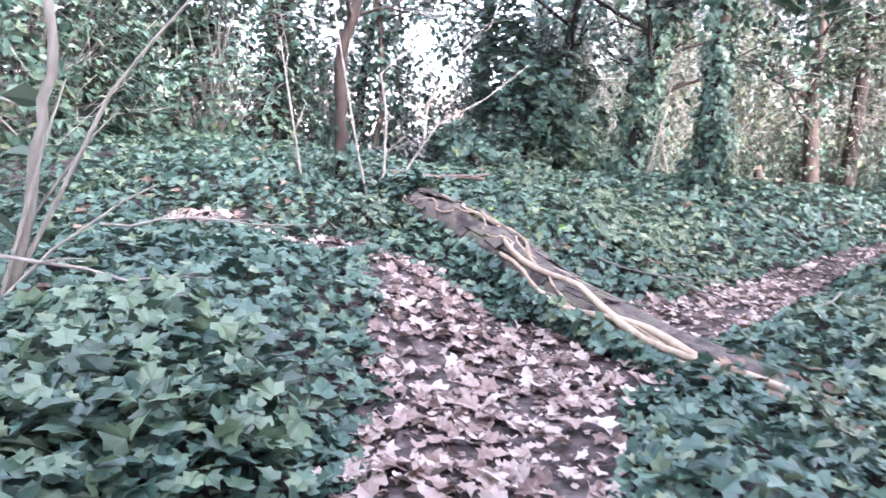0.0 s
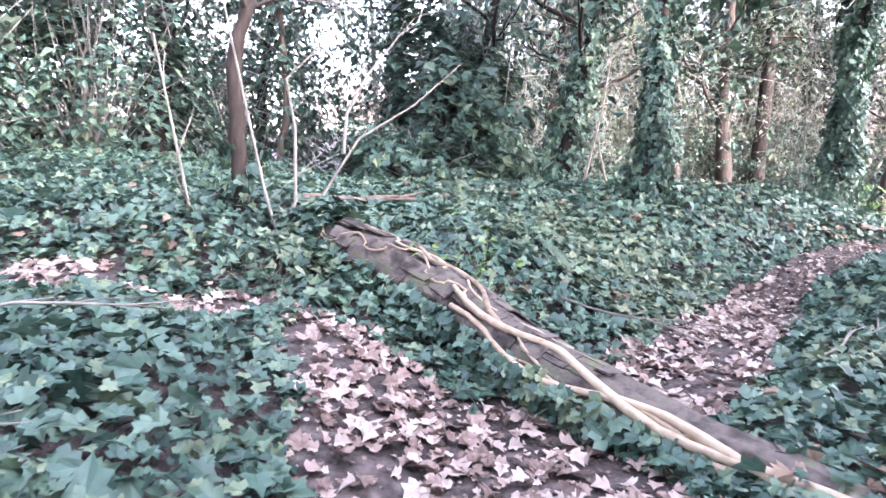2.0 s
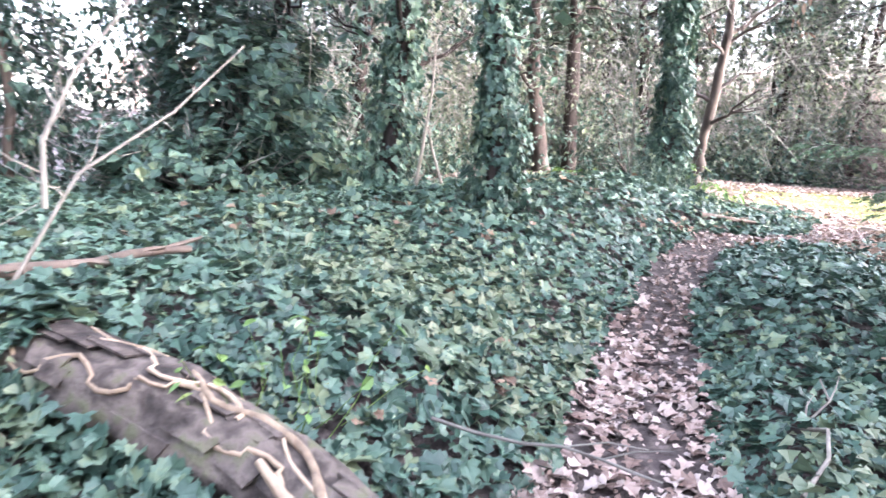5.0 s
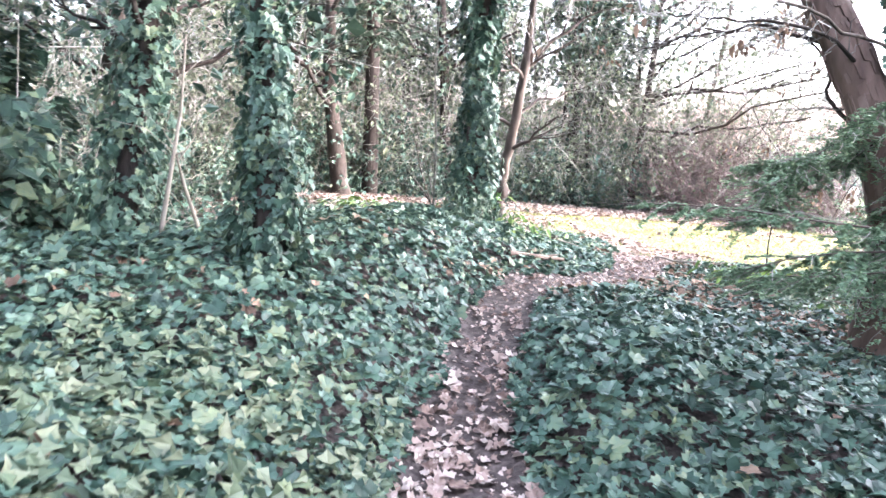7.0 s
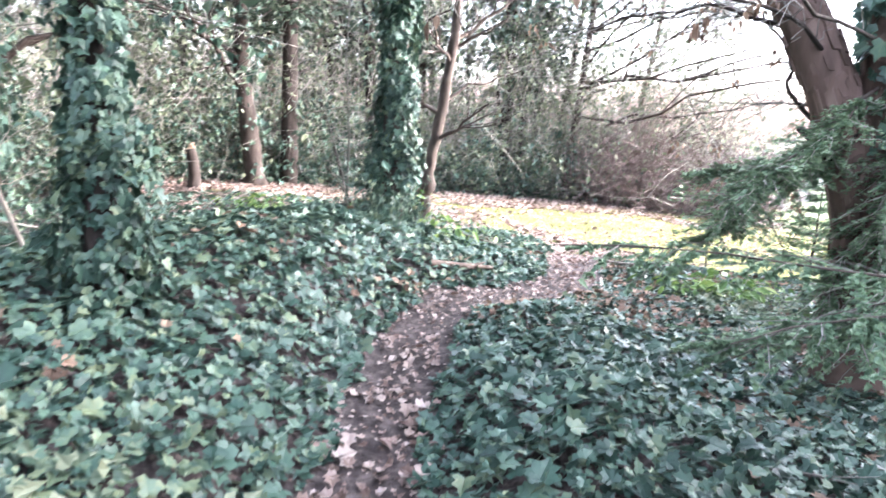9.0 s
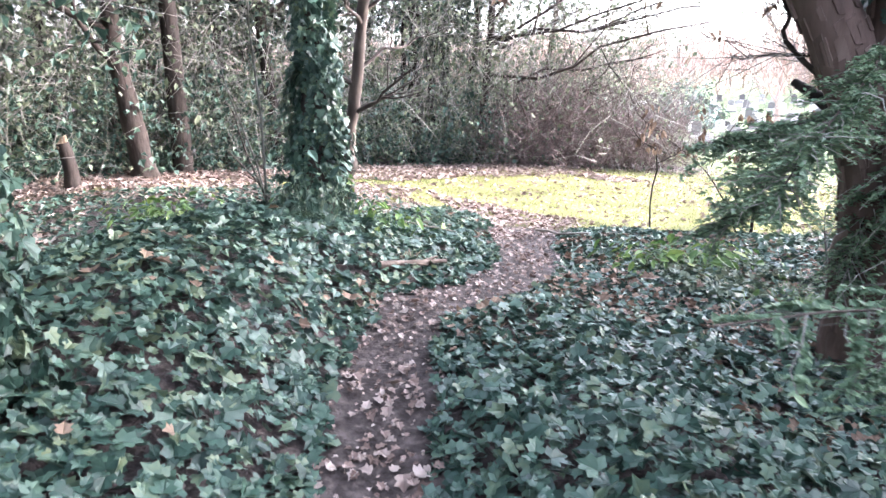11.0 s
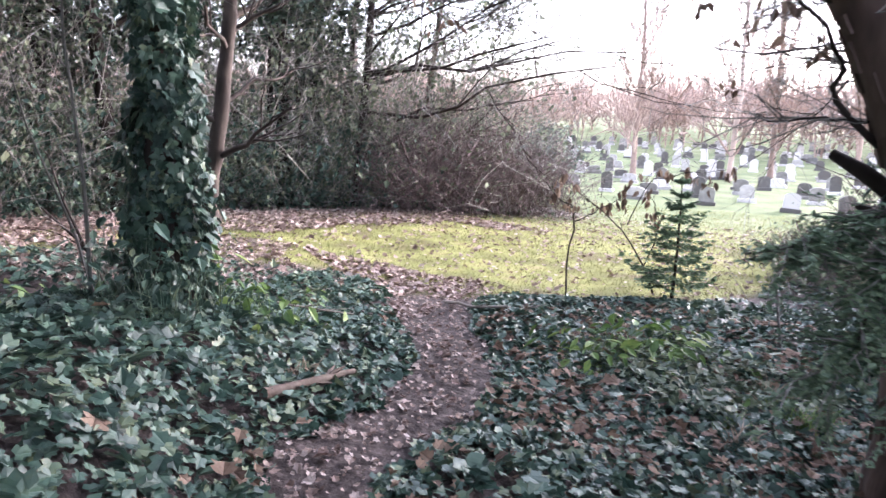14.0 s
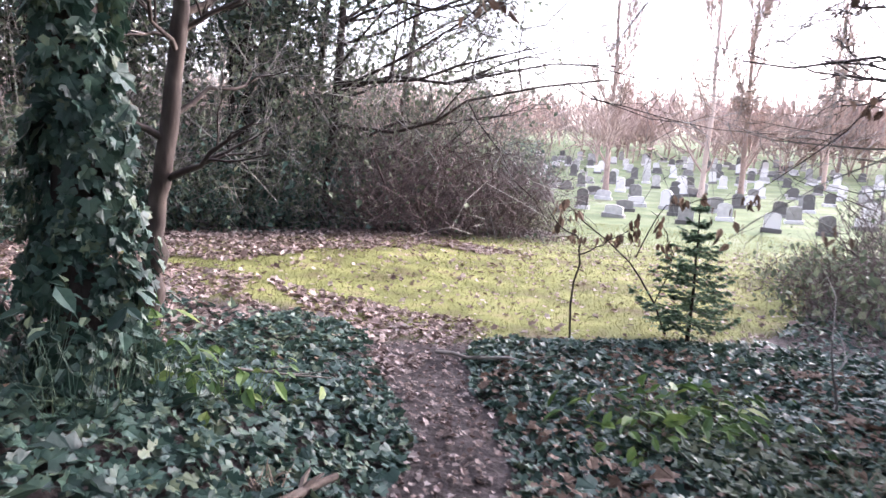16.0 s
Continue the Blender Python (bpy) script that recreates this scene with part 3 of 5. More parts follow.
# ivy trunk in the ivy bank
# Crown out of view, thickened to darken the ivy underneath.
tree("ivy_clad_tree", 23, (2.85, 7.15), [(0, 0, 0), (0.01, 0, 0.8), (0.0, 0.05, 2.0), (0.1, 0.05, 4.0), (0.2, 0.1, 6.5)], [0.09, 0.08, 0.075, 0.06, 0.03], BARK_DARK,
     "leaning trunk shaggy with trailing ivy on the bank", n_limbs=14, lo=0.5, length=2.8, ivy_n=4600, ivy_spread=0.12, ivy_size=0.055, leaf_n=9000, leaf_size=0.12)
tree("ivy_clad_tree", 24, (2.35, 8.5), [(0, 0, 0), (0.1, 0, 0.8), (0.32, 0.05, 2.0), (0.7, 0.1, 4.0), (1.0, 0.1, 6.5)], [0.10, 0.09, 0.08, 0.07, 0.03], BARK_DARK,
     "slanting trunk shaggy with trailing ivy on the bank", n_limbs=8, lo=0.4, length=1.8, ivy_n=3600, ivy_spread=0.17, ivy_size=0.06, leaf_n=500, leaf_size=0.12)
tree("ivy_clad_tree", 25, (2.65, 9.7), [(0, 0, 0), (0.12, 0, 0.8), (0.3, 0.05, 2.0), (0.6, 0.1, 4.0), (0.6, 0.1, 6.5)], [0.09, 0.08, 0.075, 0.06, 0.03], BARK_DARK,
     "dark slanting trunk with patches of ivy", n_limbs=8, lo=0.4, length=1.8, ivy_n=1600, ivy_spread=0.16, ivy_size=0.07, leaf_n=500, leaf_size=0.12)
# thin crooked trunk by the grass
tree("thin_tree", 26, (8.2, 10.33), [(-0.02, 0.02, 0), (0.0, 0.0, 0.16), (0.05, -0.05, 0.34), (0.01, -0.01, 0.47), (0.07, -0.07, 0.60), (0.05, -0.05, 0.79), (0.1, -0.1, 1.08), (0.16, -0.17, 1.7), (0.23, -0.24, 2.4), (0.26, -0.28, 2.9), (0.4, -0.3, 5.0)],
     [0.11, 0.098, 0.10, 0.078, 0.10, 0.075, 0.078, 0.07, 0.066, 0.06, 0.03], STEM_BROWN, "thin brown crooked trunk with knobbly foot standing at the grass edge", sides=12, n_limbs=8, lo=0.62, length=1.6)
# forked reddish tree by the path
# Needled crown out of view, spread over the ivy to shade it.
fork = tree("forked_tree", 27, (6.46, 4.62), [(0, 0, 0), (0.0, 0, 0.35), (0.0, 0, 0.8), (0.0, 0.02, 1.3), (0.02, 0.02, 1.8), (0.04, 0.06, 2.6), (0.08, 0.05, 4.0), (0.1, 0.0, 6.5)], [0.27, 0.225, 0.21, 0.22, 0.19, 0.165, 0.13, 0.05], BARK_RED,
            "stout forked tree with flaking red-brown bark and some ivy", sides=18, n_limbs=14, lo=0.8, length=2.8, rise=0.9, bias=(-0.5, 0.6, 0.0), leaf_n=15000, leaf_size=0.075, leaf_mat=NEEDLE)
rng = np.random.default_rng(3)
line = np.array([(-0.04, 0.06, 1.1), (-0.08, 0.16, 1.5), (-0.13, 0.31, 1.9), (-0.17, 0.475, 2.25), (-0.19, 0.66, 2.6), (-0.2, 0.95, 3.2), (-0.2, 1.4, 4.2), (-0.15, 1.8, 5.6)])
fork_stem = piece("fork_stem", *tube(line, np.array([0.15, 0.155, 0.15, 0.145, 0.14, 0.125, 0.10, 0.05]) * (1 + 0.04 * rng.normal(0, 1, 8)), 16), BARK_RED, fork, smooth=True)
# bark scales on both stems
for base_line, radii, count in ((line[:6], [0.155, 0.155, 0.15, 0.145, 0.14, 0.125], 110), (np.array([(0, 0, 0.3), (0, 0, 0.8), (0, 0.02, 1.3), (0.02, 0.02, 1.8), (0.04, 0.06, 2.6)]), [0.225, 0.21, 0.22, 0.19, 0.165], 150)):
    for _ in range(count):
        t = rng.uniform(0, len(base_line) - 1.01)
        k = int(t)
        d = base_line[k + 1] - base_line[k]
        c = base_line[k] + d * (t - k)
        d = d / np.linalg.norm(d)
        a = rng.uniform(1.2, 5.1)
        nrm = np.array([math.cos(a), math.sin(a), 0.0])
        nrm -= d * (nrm @ d)
        nrm /= np.linalg.norm(nrm)
        tang = np.cross(d, nrm)
        q = c + nrm * (radii[k] + (radii[k + 1] - radii[k]) * (t - k) - 0.004)
        hl, hw, th = rng.uniform(0.03, 0.09), rng.uniform(0.012, 0.03), rng.uniform(0.008, 0.016)
        vv = np.array([q + sx * hl * d * (1 if sy > 0 else 0.75) + sy * hw * tang + sz * th * nrm for sz in (0, 1) for sx, sy in ((-1, -1), (1, -1), (1, 1), (-1, 1))])
        piece("bark_plate", vv, np.array([(0, 3, 2, 1), (4, 5, 6, 7), (0, 1, 5, 4), (1, 2, 6, 5), (2, 3, 7, 6), (3, 0, 4, 7)]), BARK_RED, fork)
v, f = tube([(-0.04, 0.16, 1.44), (-0.02, 0.30, 1.53), (0.04, 0.42, 1.62), (0.10, 0.54, 1.69)], [0.05, 0.042, 0.036, 0.024], 9)
piece("broken_stub", v, f, BARK_DARK, fork, "dark snapped branch stub", True)
v, f = tube([(-0.04, 0.16, 1.38), (0.0, 0.32, 1.42), (0.04, 0.42, 1.47)], [0.035, 0.028, 0.016], 8)
piece("broken_stub", v, f, BARK_DARK, fork, "dark snapped branch stub", True)
clothed = [clad(rng, [(0.03, 0.0, 1.5), (0.05, 0.05, 2.1), (0.06, 0.06, 2.8), (0.08, 0.05, 4.0)], [0.2, 0.18, 0.16, 0.13], 900, 0.12, 0.085)]
piece("ivy", *joined(clothed), IVY, fork, "dark green climbing ivy leaves")


def overhanging(pts, r, seed):
    """A thin bare branch of the forked tree with side twigs and withered leaves."""
    rng = np.random.default_rng(seed)
    p = np.asarray(pts, float) - np.array(fork.location)
    t, fine = np.linspace(0, 1, len(p)), np.linspace(0, 1, 14)
    line = np.column_stack([np.interp(fine, t, p[:, i]) for i in range(3)]) + rng.normal(0, 0.012, (14, 3))
    bough = piece("bough", *tube(line, np.linspace(r, r * 0.25, 14), 7), BARK_DARK, fork, "thin dark bare branch", True)
    a_, b_ = [], []
    for _ in range(26):
        k = rng.integers(2, 13)
        w = (line[k + 1] - line[k]) / np.linalg.norm(line[k + 1] - line[k]) + rng.normal(0, 0.55, 3)
        a_.append(line[k])
        b_.append(line[k] + w * rng.uniform(0.1, 0.45))
    v, f, mid = brush(rng, a_, b_, 0.004, 0.1)
    piece("spray", v, f, TWIG, bough)
    c = np.repeat(mid[rng.integers(0, 26, 5), 3], 6, axis=0)
    piece("dead_foliage", *leaves(rng, c + rng.normal(0, 0.03, c.shape), rng.normal(0, 1, c.shape) * [1, 1, 0.2], 0.05, "oval", 0.2, (0, 0, -1)), BROWN_LEAF, bough, "brown withered leaves still hanging")


overhanging([(6.35, 4.95, 2.2), (5.8, 5.1, 2.45), (5.3, 5.5, 2.5), (5.0, 5.8, 2.5)], 0.016, 761)
overhanging([(6.4, 4.7, 2.3), (5.5, 4.9, 2.42), (4.4, 5.0, 2.5), (2.95, 5.12, 2.42)], 0.014, 762)
overhanging([(6.3, 5.1, 2.35), (6.2, 5.7, 2.6), (6.0, 6.2, 2.5), (5.9, 6.6, 2.4)], 0.016, 763)
overhanging([(6.38, 4.9, 1.72), (6.36, 5.1, 1.94), (6.36, 5.19, 2.06), (6.36, 5.2, 2.22), (6.38, 5.32, 2.4), (6.4, 5.4, 2.54), (6.45, 5.75, 2.62)], 0.018, 764)
overhanging([(6.28, 5.2, 2.45), (6.35, 5.47, 2.5), (6.4, 5.7, 2.56), (6.45, 5.94, 2.48)], 0.010, 765)
overhanging([(6.33, 4.95, 1.95), (6.36, 5.1, 1.97), (6.4, 5.33, 1.96), (6.45, 5.52, 1.97)], 0.009, 766)


def dangling_leaf(seed, top, length, size):
    """One curled dead leaf with a broken half beside it, hung on a thin stalk from the branch above."""
    rng = np.random.default_rng(seed)
    o = np.array(fork.location)
    t = np.asarray(top, float) - o
    low = t - [0, 0, length]
    stalk = piece("leaf_stalk", *tube([t, (t + low) / 2 + [0.01, 0, 0], low], [0.003, 0.002, 0.0015], 5), TWIG, fork)
    v, f = leaves(rng, [low - [0, 0, 0.3 * size], low + [0.0, -0.035, 0.1 * size]], [(-1.0, 0.2, 0), (-0.8, -0.5, 0)], np.array([size, size * 0.7]), "oval", 0.1, (0, 0, -8))
    piece("withered_leaf", v, f, BROWN_LEAF, stalk, "brown withered leaf still hanging")


dangling_leaf(771, (2.98, 5.12, 2.42), 0.39, 0.055)
dangling_leaf(772, (4.4, 5.0, 2.5), 0.3, 0.08)
dangling_leaf(773, (3.6, 5.06, 2.46), 0.25, 0.07)

# pale sapling close to the start
sap = tree("pale_sapling", 28, (-1.86, 2.86), [(-0.06, 0, 0), (0.075, 0, 0.42), (0.13, 0, 0.8), (0.22, 0, 1.19), (0.18, 0, 1.5), (0.13, 0.05, 1.8), (0.1, 0.1, 2.6)], [0.032, 0.026, 0.023, 0.021, 0.019, 0.016, 0.008], BARK_PALE,
           "pale bare sapling with thin bent branches rising from ivy", n_limbs=3, lo=0.6, length=0.7, levels=1)
for k, (pts, r) in enumerate([([(-0.03, 0, 0.1), (0.15, 0.02, 0.45), (0.42, 0.05, 1.0), (0.6, 0.05, 1.22), (0.9, 0.05, 1.55)], 0.013),
                              ([(0.19, 0, 1.5), (0.35, 0.05, 1.62), (0.62, 0.1, 1.7), (1.0, 0.1, 1.74)], 0.012),
                              ([(-0.02, -0.05, 0.12), (0.1, -0.05, 0.5), (0.2, -0.03, 0.85), (0.26, 0, 1.05)], 0.01),
                              ([(-0.05, -0.1, 0.05), (0.2, -0.05, 0.32), (0.5, 0, 0.55), (0.62, 0.05, 0.62)], 0.01),
                              ([(0.05, 0, 0.4), (0.3, 0.1, 0.8), (0.42, 0.15, 0.95)], 0.008)]):
    v, f = tube(pts, np.linspace(r, r * 0.4, len(pts)), 6)
    piece("branch", v, f, BARK_PALE, sap, smooth=True)


def twig_cluster(name, seed, base, lines, mat, label, category="shrub", side=0.0):
    """A small bare shrub of a few bent stems, each with side twigs."""
    rng = np.random.default_rng(seed)
    x, y = base
    root = thing(name, (x, y, land1(x, y) - 0.03), label, category)
    ta, tb, tr = [], [], []
    for pts, r in lines:
        v, f = tube(pts, np.linspace(r, r * 0.35, len(pts)), 6)
        piece("stem", v, f, mat, root, smooth=True)
        p = np.asarray(pts, float)
        for _ in range(7):
            k = rng.integers(1, len(p))
            w = (p[k] - p[k - 1]) / np.linalg.norm(p[k] - p[k - 1]) + rng.normal(0, 0.6, 3)
            ta.append(p[k] + (p[k - 1] - p[k]) * rng.uniform(0, 1))
            tb.append(ta[-1] + w * rng.uniform(0.12, 0.4))
            tr.append(r * 0.3)
    v, f, _ = brush(rng, ta, tb, np.array(tr), 0.1)
    piece("spray", v, f, mat, root)
    return root


twig_cluster("bare_shrub", 31, (-0.55, 5.2), [([(0, 0, 0), (0.1, 0, 0.3), (0.1, 0, 0.75), (0.05, 0, 1.05), (0.2, 0, 1.2)], 0.016),
                                              ([(0, 0, 0), (0.25, 0.1, 0.3), (0.5, 0.3, 0.7), (0.9, 0.6, 0.95), (1.3, 1.0, 1.3)], 0.012),
                                              ([(0.4, 0, 0.6), (0.42, 0, 0.85), (0.55, 0, 1.1), (0.75, 0, 1.35)], 0.013),
                                              ([(0, 0, 0), (-0.1, 0, 0.4), (-0.2, 0, 0.9), (-0.35, 0.1, 1.6), (-0.3, 0.1, 2.3)], 0.012),
                                              ([(-0.45, 0, 0.0), (-0.55, 0, 0.25), (-0.6, 0, 0.55), (-0.75, 0.1, 1.3)], 0.016)], BARK_PALE, "bare pale shrub with several bent thin stems by the log")
twig_cluster("dead_pole", 32, (2.4, 7.9), [([(0, 0, 0), (0.1, 0, 0.5), (0.2, 0, 1.0), (0.25, 0, 1.5)], 0.02), ([(0.35, 0, 0), (0.2, 0, 0.5), (0.15, 0, 0.75)], 0.018)], BARK_PALE, "two crossed pale dead poles leaning in the ivy", "dead wood")

# ---- fallen log ----


def fallen_log():
    rng = np.random.default_rng(41)
    root = thing("fallen_log", (0.6, 3.9, land1(0.6, 3.9)), "weathered fallen tree trunk lying across the path with peeled vines", "log")
    o = np.array(root.location)
    axis = np.array([(-0.3, 5.25, 0.66), (-0.12, 5.0, 0.60), (0.17, 4.68, 0.52), (0.45, 4.34, 0.43), (0.7, 3.85, 0.32), (0.92, 3.45, 0.28), (1.2, 2.98, 0.25), (1.52, 2.48, 0.22)]) - o
    t = np.linspace(0, 1, 8)
    fine = np.linspace(0, 1, 60)
    p = np.column_stack([np.interp(fine, t, axis[:, i]) for i in range(3)])
    rad = np.interp(fine, [0, 0.3, 0.7, 1], [0.16, 0.19, 0.135, 0.10])
    p[:, 2] += np.interp(fine, [0, 0.3, 0.7, 1], [0.08, 0.06, 0.02, 0.0])
    v, f = tube(p, rad, 28)
    c = np.repeat(p, 28, axis=0)
    w = v - c
    u = np.linalg.norm(w, axis=1)[:, None]
    ang = np.tile(np.arange(28), 60) * 2 * np.pi / 28
    s = np.repeat(fine, 28)
    ridge = 0.06 * np.sin(7 * ang + 9 * s) + 0.05 * np.sin(13 * ang - 14 * s + 1) + 0.06 * np.sin(40 * s + 2 * ang) + rng.normal(0, 0.02, len(ang))
    v = c + w * (1 + ridge)[:, None]
    body = piece("trunk", v, f, LOG_WOOD, root, smooth=True)
    # splintered end
    end, d = axis[-1], (axis[-1] - axis[-2]) / np.linalg.norm(axis[-1] - axis[-2])
    for k in range(16):
        a = rng.uniform(0, 2 * np.pi)
        q = end + np.array([math.cos(a) * 0.8, math.cos(a) * 0.6, math.sin(a)]) * rng.uniform(0.01, 0.085) - d * 0.1
        piece("splinter", *tube([q, q + d * rng.uniform(0.12, 0.22), q + d * rng.uniform(0.25, 0.4) + rng.normal(0, 0.015, 3)], [0.02, 0.014, 0.002], 4), CUT_WOOD, root, "pale splintered wood")
    # peeled vines running along the trunk

    def along(s0, s1, a0, a1, lift, n=18, wig=0.28):
        out = []
        for i in range(n):
            q = i / (n - 1)
            s = s0 + (s1 - s0) * q
            k = min(int(s * 59), 58)
            over = max(s - 1.0, 0) * 3.3
            a = a0 + (a1 - a0) * q + wig * math.sin(11 * q + a0 * 3)
            dd = (p[k + 1] - p[k]) / np.linalg.norm(p[k + 1] - p[k])
            side = np.cross(dd, (0, 0, 1))
            side /= np.linalg.norm(side)
            out.append(p[k] + dd * over * (1.0 + a1) + (rad[k] * 1.03 + lift) * (math.cos(a) * side + math.sin(a) * np.array([0, 0, 1])))
        return out

    for s0, s1, a0, a1, r in [(0.46, 1.03, 1.25, 0.45, 0.022), (0.48, 1.02, 0.35, 0.75, 0.02), (0.42, 1.04, -0.35, 0.1, 0.018), (0.6, 1.0, 0.75, 0.2, 0.011), (0.58, 1.0, 0.1, 0.55, 0.009), (0.08, 0.36, 1.9, 2.3, 0.012), (0.33, 0.72, 1.9, 1.2, 0.008), (0.1, 0.3, 0.6, 1.1, 0.009), (0.62, 1.04, -0.6, -0.2, 0.010), (0.24, 0.58, 2.2, 1.2, 0.015), (0.30, 0.5, 1.5, 0.9, 0.009), (0.2, 0.42, 1.8, 1.6, 0.010)]:
        line = along(s0, s1, a0, a1, r * 0.6)
        piece("vine", *tube(line, np.linspace(r * 0.8, r, len(line)) * (1 + 0.12 * rng.normal(0, 1, len(line))), 8), VINE_WOOD, root, "pale peeled ivy stem", True)
    # loose bark plates on the top
    for k in range(60):
        s = rng.uniform(0.05, 0.75)
        i = int(s * 58)
        a = rng.uniform(0.4, 2.6)
        dd = (p[i + 1] - p[i]) / np.linalg.norm(p[i + 1] - p[i])
        side = np.cross(dd, (0, 0, 1))
        side /= np.linalg.norm(side)
        nrm = math.cos(a) * side + math.sin(a) * np.array([0, 0, 1])
        tang = np.cross(nrm, dd)
        q = p[i] + nrm * (rad[i] * 1.04)
        L, W, H = rng.uniform(0.05, 0.13), rng.uniform(0.02, 0.045), 0.008
        vv = np.array([q + sx * L * dd * (1 if sy > 0 else 0.8) + sy * W * tang + sz * H * nrm for sz in (0, 1) for sx, sy in ((-1, -1), (1, -1), (1, 1), (-1, 1))])
        piece("bark_plate", vv, np.array([(0, 3, 2, 1), (4, 5, 6, 7), (0, 1, 5, 4), (1, 2, 6, 5), (2, 3, 7, 6), (3, 0, 4, 7)]), LOG_WOOD, root)
    # ivy climbing over its lower flank
    n = 1900
    s = np.where(rng.uniform(0, 1, n) < 0.35, rng.uniform(0.0, 0.16, n), rng.uniform(0.12, 0.98, n))
    i = (s * 58).astype(int)
    dd = (p[-1] - p[0]) / np.linalg.norm(p[-1] - p[0])
    side = np.cross(dd, (0, 0, 1))
    side /= np.linalg.norm(side)
    a = np.where(s < 0.14, rng.uniform(-1.3, 3.4, n), rng.uniform(-1.3, 0.35, n))
    nr = np.cos(a)[:, None] * side + np.sin(a)[:, None] * np.array([0, 0, 1.0])
    at = p[i] + nr * (rad[i] + rng.uniform(0.01, 0.09, n))[:, None]
    at[:, 2] = np.maximum(at[:, 2], land(at[:, 0] + o[0], at[:, 1] + o[1]) - o[2] + 0.02)
    piece("ivy", *leaves(rng, at, nr * 0.6 + [0, 0, 0.6], 0.062 * rng.lognormal(0, 0.25, n), "ivy", 0.35), IVY, root, "dark ivy leaves over its flank")
    return root


fallen_log()


def stick(seed, a, b, r, mat, label="bare fallen stick lying on the ivy", lift=0.13, wobble=0.05):
    rng = np.random.default_rng(seed)
    mid = (np.array(a) + np.array(b)) / 2
    root = thing("fallen_stick", (mid[0], mid[1], land1(*mid)), label, "stick")
    za, zb = land1(*a) + lift, land1(*b) + lift
    o = np.array(root.location)
    line = bent(rng, np.array([*a, za]) - o, np.array([*b, zb]) - o, 7, wobble)
    piece("shaft", *tube(line, np.linspace(r, r * 0.5, 7), 7), mat, root, smooth=True)
    w = (line[-1] - line[0])
    for _ in range(3):
        k = rng.integers(2, 6)
        q = line[k] + w * 0.25 + rng.normal(0, 0.06, 3) * np.array([1, 1, 0.4]) + [0, 0, 0.03]
        piece("side_twig", *tube([line[k], (line[k] + q) / 2 + rng.normal(0, 0.01, 3), q], [r * 0.5, r * 0.4, r * 0.2], 5), mat, root)
    return root


stick(51, (5.62, 7.62), (6.34, 7.5), 0.034, BARK, "short rotten branch with a pale broken end in ivy", lift=0.1, wobble=0.012)
stick(52, (8.86, 7.95), (8.9, 7.1), 0.018, BARK_PALE, "pale stick lying at the grass edge", lift=0.08)
stick(54, (2.1, 3.7), (2.95, 4.25), 0.009, BARK_PALE, wobble=0.1)
stick(55, (1.1, 4.5), (1.7, 3.95), 0.008, TWIG)
stick(56, (-2.0, 2.6), (-0.9, 2.5), 0.010, BARK_PALE, lift=0.3)
stick(57, (4.3, 4.6), (4.9, 4.2), 0.008, TWIG)
stick(58, (7.0, 8.55), (7.5, 8.2), 0.010, BARK_PALE)
stick(60, (-0.45, 5.65), (0.35, 6.05), 0.04, BARK, "thick rotten branch half buried in ivy", lift=0.14)
stick(59, (-1.6, 3.1), (-0.8, 3.35), 0.008, BARK_PALE, lift=0.3)


def leafy_plant(seed, base, n, size, height, mat, label):
    """A rosette of upright fresh leaves on thin stalks."""
    rng = np.random.default_rng(seed)
    x, y = base
    root = thing("leafy_plant", (x, y, land1(x, y)), label, "plant")
    foot = np.column_stack([rng.normal(0, 0.10, n), rng.normal(0, 0.10, n), np.zeros(n)])
    tip = foot * 2.2 + np.column_stack([rng.normal(0, 0.05, n), rng.normal(0, 0.05, n), rng.uniform(0.4, 1.0, n) * height])
    foot[:, 2] = land(foot[:, 0] + x, foot[:, 1] + y) - land1(x, y)
    v, f, _ = brush(rng, foot, tip, 0.003, 0.08)
    piece("spray", v, f, mat, root)
    out = tip * [1, 1, 0] + [0, 0, 0.12]
    piece("foliage", *leaves(rng, tip, [0, 0, 1.0] + tip * [2, 2, 0], size * rng.lognormal(0, 0.3, n), "oval", 0.35, out * 6), mat, root)
    return root


for i, (x, y, n, h) in enumerate([(8.0, 6.05, 46, 0.26), (7.75, 6.25, 34, 0.22), (8.3, 5.75, 30, 0.24), (5.25, 9.65, 40, 0.3), (5.45, 9.95, 40, 0.32), (6.7, 8.35, 26, 0.3), (6.5, 8.95, 26, 0.35)]):
    leafy_plant(700 + i, (x, y), n * 3 // 2, 0.088, h, IVY_FRESH, "clump of bright green pointed leaves in the ivy")
for i, (x, y, n, h) in enumerate([(5.95, 8.55, 46, 0.5), (5.8, 8.8, 40, 0.6), (6.25, 8.45, 34, 0.35)]):
    leafy_plant(710 + i, (x, y), n, 0.07, h, IVY, "straggling dark green leafy stems at the foot of the ivy-clad tree")
for i, (x, y, n, h) in enumerate([(0.55, 4.65, 22, 0.5), (0.9, 5.6, 20, 0.45), (-0.6, 4.6, 26, 0.28), (1.5, 1.75, 24, 0.3), (2.6, 3.3, 24, 0.35), (0.75, 6.1, 16, 0.5)]):
    leafy_plant(720 + i, (x, y), n, 0.065, h, IVY_FRESH if i == 0 else OLIVE_LEAF, "straggling yellow-green sprigs growing through the ivy")

